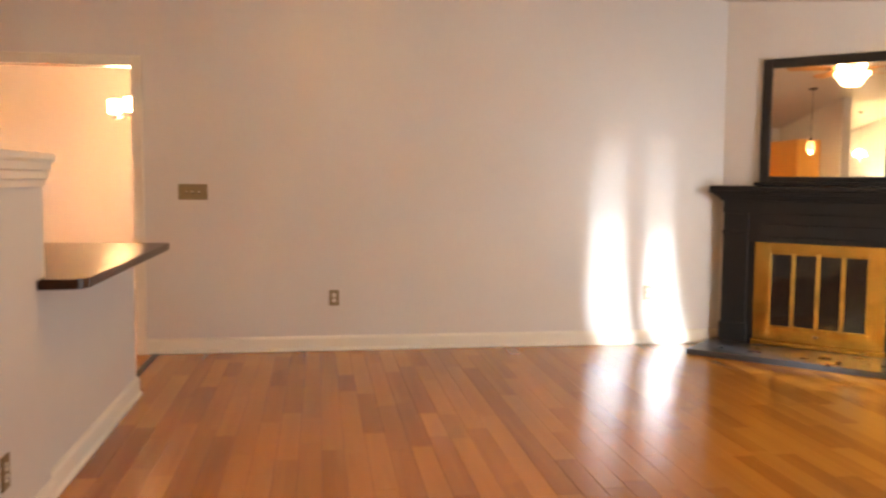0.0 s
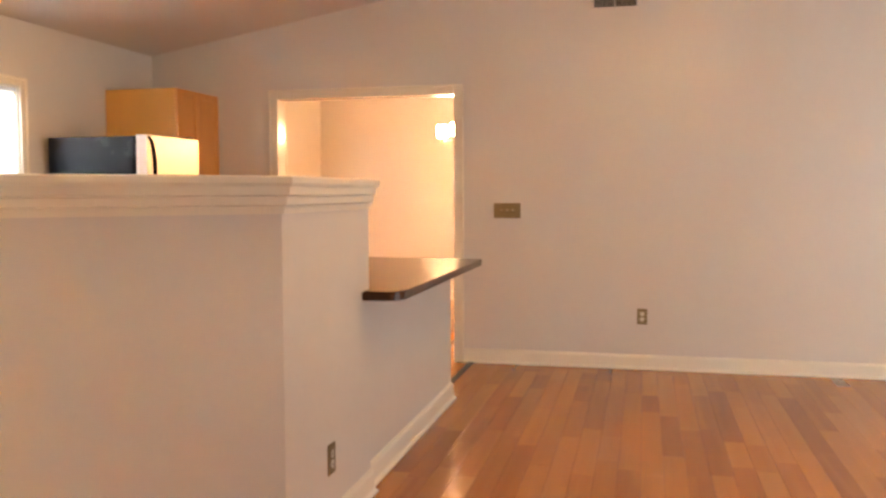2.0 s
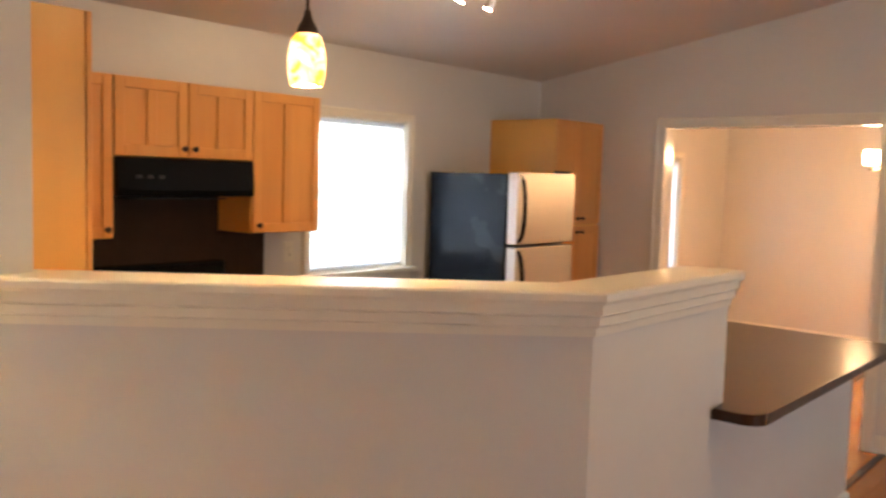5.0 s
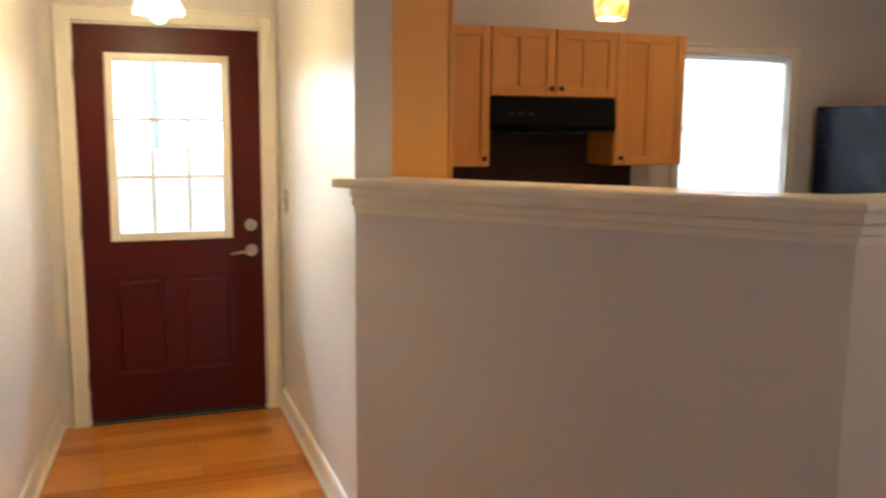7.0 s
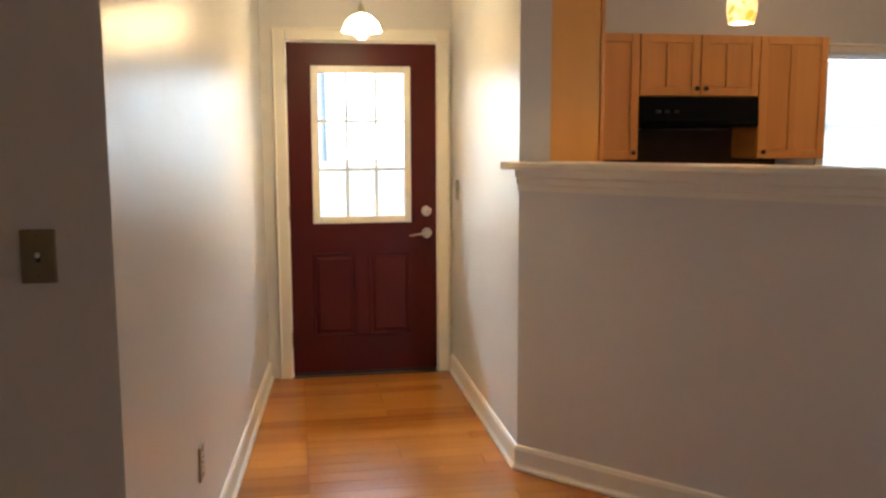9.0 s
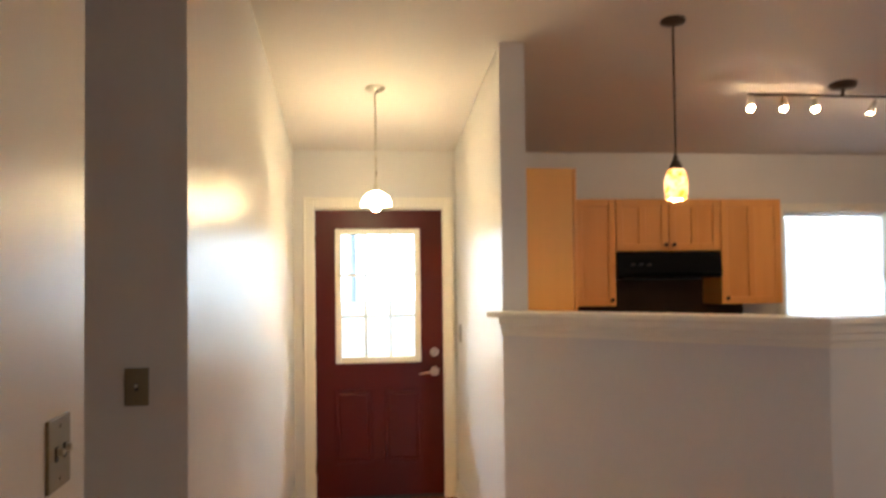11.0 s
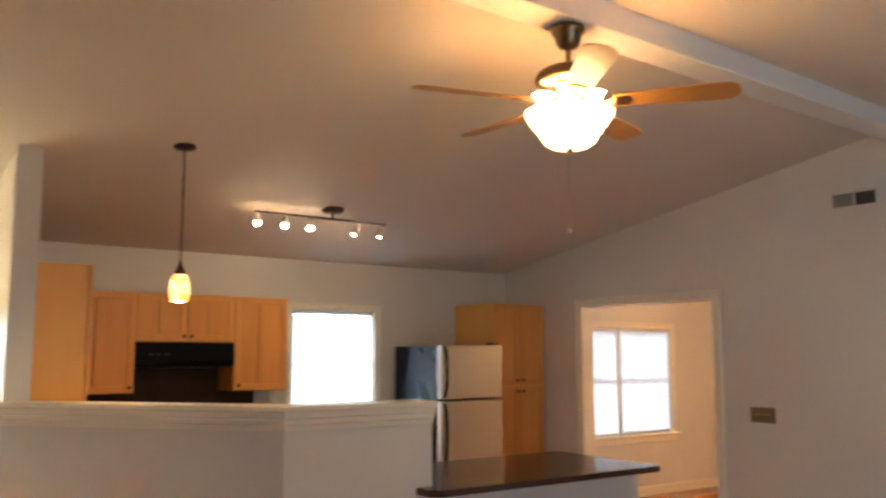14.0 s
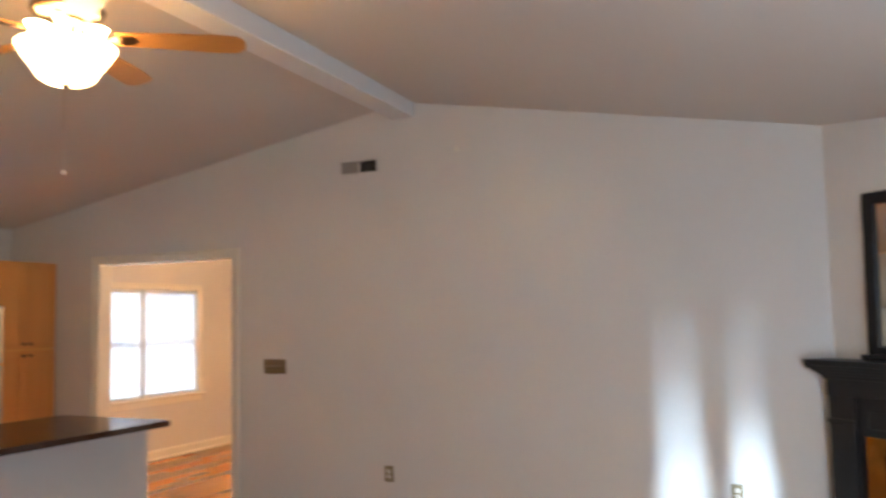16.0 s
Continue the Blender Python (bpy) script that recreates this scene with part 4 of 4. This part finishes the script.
def track_light():
    x = 1.30
    y0, y1 = 3.57, 4.68
    zc = roof(x, 4.2)
    z = zc - 0.075
    t = thing("track_light", (x, 4.20, zc), "dark bronze ceiling bar with five small spotlights, lit", "track light")
    bm = lathe(bmesh.new(), [(0.0, 0.014), (0.085, 0.012), (0.085, -0.012), (0.07, -0.030), (0.0, -0.032)], (x, 4.20, zc), 28)
    part("canopy", bm, BRONZE, t)
    part("post", tube(bmesh.new(), (x, 4.20, zc - 0.03), (x, 4.20, z), 0.012, seg=10), BRONZE, t)
    part("bar", tube(bmesh.new(), (x, y0, z), (x, y1, z), 0.008, seg=10), BRONZE, t)
    for i, yy in enumerate((3.59, 3.805, 4.01, 4.42, 4.65)):
        tilt = Vector((0.42 if i < 3 else -0.40, -0.22 if i < 3 else -0.15, -0.75)).normalized()
        j = Vector((x, yy, z - 0.03))
        part("arm", tube(bmesh.new(), (x, yy, z), j, 0.005, seg=8), NICKEL, t)
        h = part("spot_head", tube(bmesh.new(), j - tilt * 0.01, j + tilt * 0.075, 0.017, 0.028, 18), NICKEL, t, "satin nickel spot head")
        # Glowing disc added behind the head to put the warm patch on the ceiling.
        if i < 3:
            part("back_glow", tube(bmesh.new(), j - tilt * 0.0145, j - tilt * 0.0105, 0.012, 0.014, 12), G_SPOT_BACK, h, "glowing disc added behind the head to warm the ceiling")
        part("lens", tube(bmesh.new(), j + tilt * 0.0755, j + tilt * 0.080, 0.022, 0.020, 18), G_SPOT, h, "lit spot lens")


track_light()


def ceiling_fan():
    x, y = 4.25, 3.79
    top = beam_under(y) - 0.002
    f = thing("ceiling_fan", (x, y, top), "antique brass ceiling fan with five wooden blades and lit glass bowl", "ceiling fan")
    part("canopy", lathe(bmesh.new(), [(0.0, 0.0), (0.074, 0.0), (0.078, -0.014), (0.076, -0.030), (0.062, -0.040), (0.060, -0.062), (0.045, -0.096), (0.022, -0.106), (0.0, -0.106)], (x, y, top), 32), ANTIQUE, f)
    part("downrod", tube(bmesh.new(), (x, y, top - 0.10), (x, y, 2.96), 0.013, seg=14), ANTIQUE, f)
    part("motor_housing", lathe(bmesh.new(), [(0.0, 0.058), (0.04, 0.056), (0.10, 0.044), (0.142, 0.020), (0.154, -0.004), (0.150, -0.022), (0.120, -0.034), (0.075, -0.042), (0.0, -0.042)], (x, y, 2.925), 40), ANTIQUE, f, "ribbed antique brass motor housing")
    part("light_collar", lathe(bmesh.new(), [(0.0, 0.0), (0.060, 0.0), (0.056, -0.04), (0.046, -0.090), (0.070, -0.128), (0.0, -0.128)], (x, y, 2.882), 28), ANTIQUE, f)
    part("light_bowl", lathe(bmesh.new(), [(0.202, 0.006), (0.197, -0.010), (0.172, -0.048), (0.136, -0.096), (0.112, -0.134), (0.084, -0.152), (0.0, -0.157), (0.0, -0.150), (0.082, -0.146), (0.108, -0.129), (0.131, -0.094), (0.166, -0.046), (0.191, -0.009), (0.196, 0.006)], (x, y, 2.754), 40), G_FAN, f, "glowing frosted glass bowl")
    part("finial", lathe(bmesh.new(), [(0.0, 0.0), (0.022, -0.002), (0.016, -0.014), (0.006, -0.022), (0.0, -0.024)], (x, y, 2.597), 16), ANTIQUE, f)
    for k in range(4):
        a = radians(45 + 90 * k)
        c = Vector((x + 0.115 * math.cos(a), y + 0.115 * math.sin(a), 2.812))
        part("up_light", lathe(bmesh.new(), [(0.014, -0.020), (0.026, -0.006), (0.040, 0.026), (0.050, 0.040), (0.047, 0.040), (0.036, 0.024), (0.0, 0.0)], c, 18), G_FAN_UP, f, "small glowing glass cup")
    part("pull_chain", tube(bmesh.new(), (x, y - 0.01, 2.575), (x, y - 0.01, 2.225), 0.0017, seg=6), NICKEL, f)
    part("chain_knob", lathe(bmesh.new(), [(0.0, 0.010), (0.006, 0.008), (0.009, 0.0), (0.006, -0.008), (0.0, -0.010)], (x, y - 0.01, 2.215), 12), TOGGLE, f)
    for k in range(5):
        a = radians(37 + 72 * k)
        m = Matrix.Translation((x, y, 2.805)) @ Matrix.Rotation(a, 4, "Z") @ Matrix.Rotation(radians(-12), 4, "X")
        outline = [(0.20, -0.050), (0.30, -0.058), (0.62, -0.072), (0.71, -0.068), (0.742, -0.036), (0.747, 0.0), (0.742, 0.036), (0.71, 0.068), (0.62, 0.072), (0.30, 0.058), (0.20, 0.050)]
        bm = prism(bmesh.new(), outline, -0.004, 0.004, 0.0015)
        bmesh.ops.transform(bm, matrix=m, verts=bm.verts)
        bl = part("blade", bm, BLADE, f, "honey brown wooden blade")
        bm = prism(bmesh.new(), [(0.10, -0.016), (0.18, -0.012), (0.215, -0.036), (0.27, -0.034), (0.285, 0.0), (0.27, 0.034), (0.215, 0.036), (0.18, 0.012), (0.10, 0.016)], -0.010, -0.0045)
        bmesh.ops.transform(bm, matrix=m, verts=bm.verts)
        part("blade_iron", bm, ANTIQUE, bl)


ceiling_fan()


def chandelier():
    x, y, z = 2.36, 9.02, 1.89
    c = thing("chandelier", (x, y, 2.62), "nickel dining chandelier with square frosted glass shades, lit", "chandelier")
    part("canopy", lathe(bmesh.new(), [(0.0, -0.001), (0.065, -0.001), (0.06, -0.02), (0.0, -0.03)], (x, y, 2.62), 24), NICKEL, c)
    part("rod", tube(bmesh.new(), (x, y, 2.59), (x, y, z - 0.02), 0.007, seg=10), NICKEL, c)
    part("hub", lathe(bmesh.new(), [(0.0, 0.03), (0.03, 0.02), (0.035, 0.0), (0.03, -0.03), (0.0, -0.05)], (x, y, z), 18), NICKEL, c)
    for k in range(5):
        a = radians(180 + 72 * k)
        e = Vector((x + 0.30 * math.cos(a), y + 0.30 * math.sin(a), z + 0.005))
        arm = part("arm", tube(tube(bmesh.new(), (x, y, z - 0.01), (e.x, e.y, z - 0.02), 0.007, seg=10), (e.x, e.y, z - 0.028), (e.x, e.y, z + 0.02), 0.022, 0.03, 14), NICKEL, c)
        bm = box(-0.052, 0.052, -0.052, 0.052, 0.0, 0.125, 0.012, 2)
        bmesh.ops.transform(bm, matrix=Matrix.Translation((e.x, e.y, z + 0.022)) @ Matrix.Rotation(a + 0.4, 4, "Z"), verts=bm.verts)
        part("shade", bm, G_CHAND, arm, "glowing square frosted glass shade")


chandelier()


# ---- fireplace across the corner ----
FC = Vector((7.147, 7.042, 0))
FA = radians(-44)
FM = Matrix(((math.cos(FA), 0.75 * math.sin(FA), 0, FC.x), (math.sin(FA), -0.75 * math.cos(FA), 0, FC.y), (0, 0, 1, 0), (0, 0, 0, 1)))


def fp(bm):
    bmesh.ops.transform(bm, matrix=FM, verts=bm.verts)
    bmesh.ops.recalc_face_normals(bm, faces=bm.faces)
    return bm


def fireplace():
    base = FM @ Vector((0.832, 0.1, 0))
    f = thing("fireplace", base, "charcoal painted wooden fireplace mantel with brass glass doors", "fireplace")
    s0, s1 = 0.118, 1.546
    b0, b1 = 0.365, 1.30
    for a, b in ((s0, b0 - 0.055), (b1 + 0.055, s1)):
        bm = bmesh.new()
        bx(bm, a, b, 0.002, 0.18, 0.045, 1.06, 0.004)
        p = part("pilaster", fp(bm), MANTEL, f)
        part("plinth", fp(box(a - 0.012, b + 0.012, 0.002, 0.196, 0.045, 0.20, 0.006)), MANTEL, p)
        part("fillet", fp(box(a - 0.008, b + 0.008, 0.002, 0.192, 0.90, 0.925, 0.005)), MANTEL, p)
    part("inner_surround", fp(box(b0 - 0.0545, b0 - 0.001, 0.002, 0.15, 0.045, 0.842)), MANTEL, f)
    part("inner_surround", fp(box(b1 + 0.001, b1 + 0.0545, 0.002, 0.15, 0.045, 0.842)), MANTEL, f)
    part("header", fp(box(b0 - 0.0545, b1 + 0.0545, 0.002, 0.158, 0.8425, 1.06, 0.003)), MANTEL, f)
    part("header_panel", fp(box(b0 + 0.03, b1 - 0.03, 0.1585, 0.172, 0.885, 0.985, 0.006)), MANTEL, f)
    part("frieze", fp(box(s0 - 0.004, s1 + 0.004, 0.002, 0.19, 1.0605, 1.16, 0.003)), MANTEL, f)
    bm = bmesh.new()
    for i, (o, z0, z1) in enumerate(((0.205, 1.1605, 1.182), (0.225, 1.182, 1.200), (0.250, 1.200, 1.220), (0.278, 1.220, 1.238))):
        bx(bm, s0 - 0.01 - (o - 0.19), s1 + 0.01 + (o - 0.19), 0.002, o, z0, z1 + 0.0005, 0.004)
    part("crown_moulding", fp(bm), MANTEL, f)
    part("shelf", fp(box(0.030, 1.635, 0.002, 0.305, 1.2395, 1.275, 0.006, 2)), MANTEL, f)
    fb = part("firebox", fp(box(b0 + 0.05, b1 - 0.05, 0.003, 0.06, 0.05, 0.78)), SOOT, f)
    d = bmesh.new()
    z0, z1 = 0.085, 0.8415
    for p in ((b0, b0 + 0.115, z0, z1), (b1 - 0.115, b1, z0, z1), (b0 + 0.115, b1 - 0.115, z1 - 0.075, z1), (b0 + 0.115, b1 - 0.115, z0, z0 + 0.105)):
        bx(d, p[0], p[1], 0.13, 0.165, p[2], p[3], 0.003)
    bs = part("brass_frame", fp(d), BRASS, f, "polished brass frame")
    part("base_rail", fp(box(b0 - 0.01, b1 + 0.01, 0.13, 0.185, 0.046, 0.0845, 0.004)), BRASS, bs)
    g0, g1, gz0, gz1 = b0 + 0.115, b1 - 0.115, z0 + 0.105, z1 - 0.075
    w = (g1 - g0) / 4
    for i in range(4):
        gd = part("glass_door", fp(box(g0 + w * i + 0.012, g0 + w * (i + 1) - 0.012, 0.142, 0.147, gz0 + 0.012, gz1 - 0.012)), SMOKED, f, "smoked glass door panel")
        bm = bmesh.new()
        for p in ((g0 + w * i + 0.001, g0 + w * i + 0.0135, gz0, gz1), (g0 + w * (i + 1) - 0.0135, g0 + w * (i + 1) - 0.001, gz0, gz1), (g0 + w * i + 0.0135, g0 + w * (i + 1) - 0.0135, gz1 - 0.0135, gz1), (g0 + w * i + 0.0135, g0 + w * (i + 1) - 0.0135, gz0, gz0 + 0.0135)):
            bx(bm, p[0], p[1], 0.138, 0.170, p[2], p[3], 0.002)
        part("door_rim", fp(bm), BRASS, gd)
    bm = bmesh.new()
    bx(bm, 0.815, 0.85, 0.165, 0.18, 0.135, 0.15, 0.003)
    part("vent_knob", fp(bm), ANTIQUE, bs)


fireplace()
bm = box(0.03, 1.66, 0.004, 0.853, 0.0005, 0.044, 0.008, 2)
lone("hearth", fp(bm), SLATE, "polished black slate hearth slab on the floor", "hearth")


def mantel_mirror():
    base = FM @ Vector((0.832, 0.08, 1.277))
    m = thing("mirror", base, "square mirror in a charcoal black frame standing on the mantel", "mirror")
    a, b, z0, z1, w = 0.355, 1.31, 1.2775, 2.25, 0.072
    lean = Matrix.Translation((0, 0.05, z0)) @ Matrix.Rotation(radians(1.3), 4, "X") @ Matrix.Translation((0, -0.05, -z0))

    def tilted(b):
        bmesh.ops.transform(b, matrix=lean, verts=b.verts)
        return fp(b)

    bm = bmesh.new()
    bx(bm, a, a + w, 0.03, 0.075, z0 + 0.03, z1, 0.008, 2)
    bx(bm, b - w, b, 0.03, 0.075, z0 + 0.03, z1, 0.008, 2)
    bx(bm, a + w, b - w, 0.03, 0.0745, z1 - w, z1, 0.008, 2)
    bx(bm, a + w, b - w, 0.03, 0.0745, z0 + 0.03, z0 + w, 0.008, 2)
    part("frame", tilted(bm), MANTEL, m)
    part("base_rail", fp(box(a - 0.03, b + 0.03, 0.02, 0.11, z0, z0 + 0.029, 0.006)), MANTEL, m)
    part("mirror_glass", tilted(box(a + w - 0.01, b - w + 0.01, 0.034, 0.046, z0 + w - 0.01, z1 - w + 0.01)), MIRROR, m, "bevelled mirror glass")
    part("backing", tilted(box(a + 0.01, b - 0.01, 0.012, 0.0295, z0 + 0.03, z1 - 0.01)), BLACK_MATT, m)


mantel_mirror()

structure("floor_transition", box(2.745, 2.79, 5.77, 6.975, -0.004, 0.010, 0.004), BAR, "dark wooden transition strip in the floor", "threshold")


# ---- outdoors ----
def tree(x, y, h, r, seed, label):
    rnd = random.Random(seed)
    t = thing("tree", (x, y, -0.2), label, "tree", "trees outside")
    bm = bmesh.new()
    tube(bm, (x, y, -0.3), (x + 0.1, y, h * 0.5), r, r * 0.7, 12)
    tube(bm, (x + 0.1, y, h * 0.5), (x + 0.25, y + 0.15, h * 0.85), r * 0.7, r * 0.25, 10)
    tips = []
    for i in range(9):
        a, z = rnd.uniform(0, 6.28), h * rnd.uniform(0.42, 0.8)
        l = h * rnd.uniform(0.16, 0.30)
        e = (x + 0.15 + l * math.cos(a), y + l * math.sin(a), z + l * rnd.uniform(0.3, 0.8))
        tube(bm, (x + 0.12, y, z), e, r * 0.28, r * 0.06, 7)
        tips.append(e)
    part("trunk", bm, BARK, t)
    bm = bmesh.new()
    for e in tips:
        for i in range(70):
            p = Vector(e) + Vector((rnd.gauss(0, 0.8), rnd.gauss(0, 0.8), rnd.gauss(0, 0.55)))
            q = Euler((rnd.uniform(0, 6), rnd.uniform(0, 6), rnd.uniform(0, 6))).to_matrix()
            s = rnd.uniform(0.06, 0.16)
            v = [bm.verts.new(p + q @ Vector(c) * s) for c in ((-1, 0, 0), (0, -0.5, 0.1), (1, 0, 0), (0, 0.5, 0.1))]
            bm.faces.new(v)
    part("crown", bm, LEAF, t)


tree(-56.0, 2.95, 19.0, 0.36, 3, "bare trunk paled blue-grey for haze, with sparse green leaves on the gravel")
tree(-46.0, 24.0, 12.0, 0.26, 5, "distant slim tree with haze-paled trunk and sparse leaves on the gravel")
tree(-38.0, 12.0, 14.0, 0.3, 8, "distant tree with haze-paled trunk and sparse leaves on the gravel")
# Glowing sheet added as a stand-in for daylight and bright sky outside.
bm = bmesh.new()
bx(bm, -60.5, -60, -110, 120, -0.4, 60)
BACK = glow("daylight_backdrop_glow", (0.80, 0.91, 1.0), 4.2)
structure("backdrop", bm, BACK, "glowing pale blue sheet standing in for daylight outside", "backdrop")


# ---- floor planks ----
PW = 0.108


def inside(x, y):
    if 7.13 < y < 10.85 and 0.03 < x < 4.45:
        return True
    if y > 6.98 and not (1.18 < x < 2.6 and y < 7.13):
        return False
    return (y > 0.58 or (3.36 < x < 4.48 and y > -1.1)) and 0.03 < x < 8.36 and x + y < 14.12


rnd = random.Random(11)
lengths = (1.21, 0.82, 0.44)
plank_mesh = {}
for L in lengths:
    plank_mesh[L] = done("plank", box(-PW / 2 + 0.0004, PW / 2 - 0.0004, 0.0006, L - 0.0006, -0.011, 0.0, 0.0009), FLOOR)
near, rest = [], []
nx = int(8.5 / PW)
for i in range(nx):
    x = -0.02 + PW * (i + 0.5)
    y = -1.2 - rnd.uniform(0, 1.19)
    while y < 10.9:
        L = rnd.choices(lengths, (4, 4, 3))[0]
        mid = y + L / 2
        if not 3.36 < x < 4.49 and y < 0.56 < y + L:
            y, L = 0.56, 0.44
            mid = y + L / 2
        if any(inside(x, y + L * k / 4) for k in range(5)):
            living = (2.9 < x < 5.6 and 3.2 < mid < 7.0) or (x < 2.6 and 0.7 < mid < 1.95)
            (near if living and len(near) < 300 else rest).append((x, y, L))
        y += L
fl = bpy.data.objects["floor"]
for x, y, L in near:
    p = new("plank", plank_mesh[L])
    p.parent = fl
    p.location = (x, y, 0)
verts, faces = [], []
for x, y, L in rest:
    n = len(verts)
    a, b, c, d = x - PW / 2 + 0.0004, x + PW / 2 - 0.0004, max(y, -1.19) + 0.0006, min(y + L, 10.9) - 0.0006
    verts += [(a, c, -0.011), (b, c, -0.011), (b, d, -0.011), (a, d, -0.011), (a, c, 0), (b, c, 0), (b, d, 0), (a, d, 0)]
    faces += [tuple(n + k for k in q) for q in ((4, 5, 6, 7), (0, 1, 5, 4), (1, 2, 6, 5), (2, 3, 7, 6), (3, 0, 4, 7))]
me = bpy.data.meshes.new("planks")
me.from_pydata(verts, [], faces)
me.materials.append(FLOOR)
pk = tagged(new("planks", me), kind="stuff")
pk.parent = fl
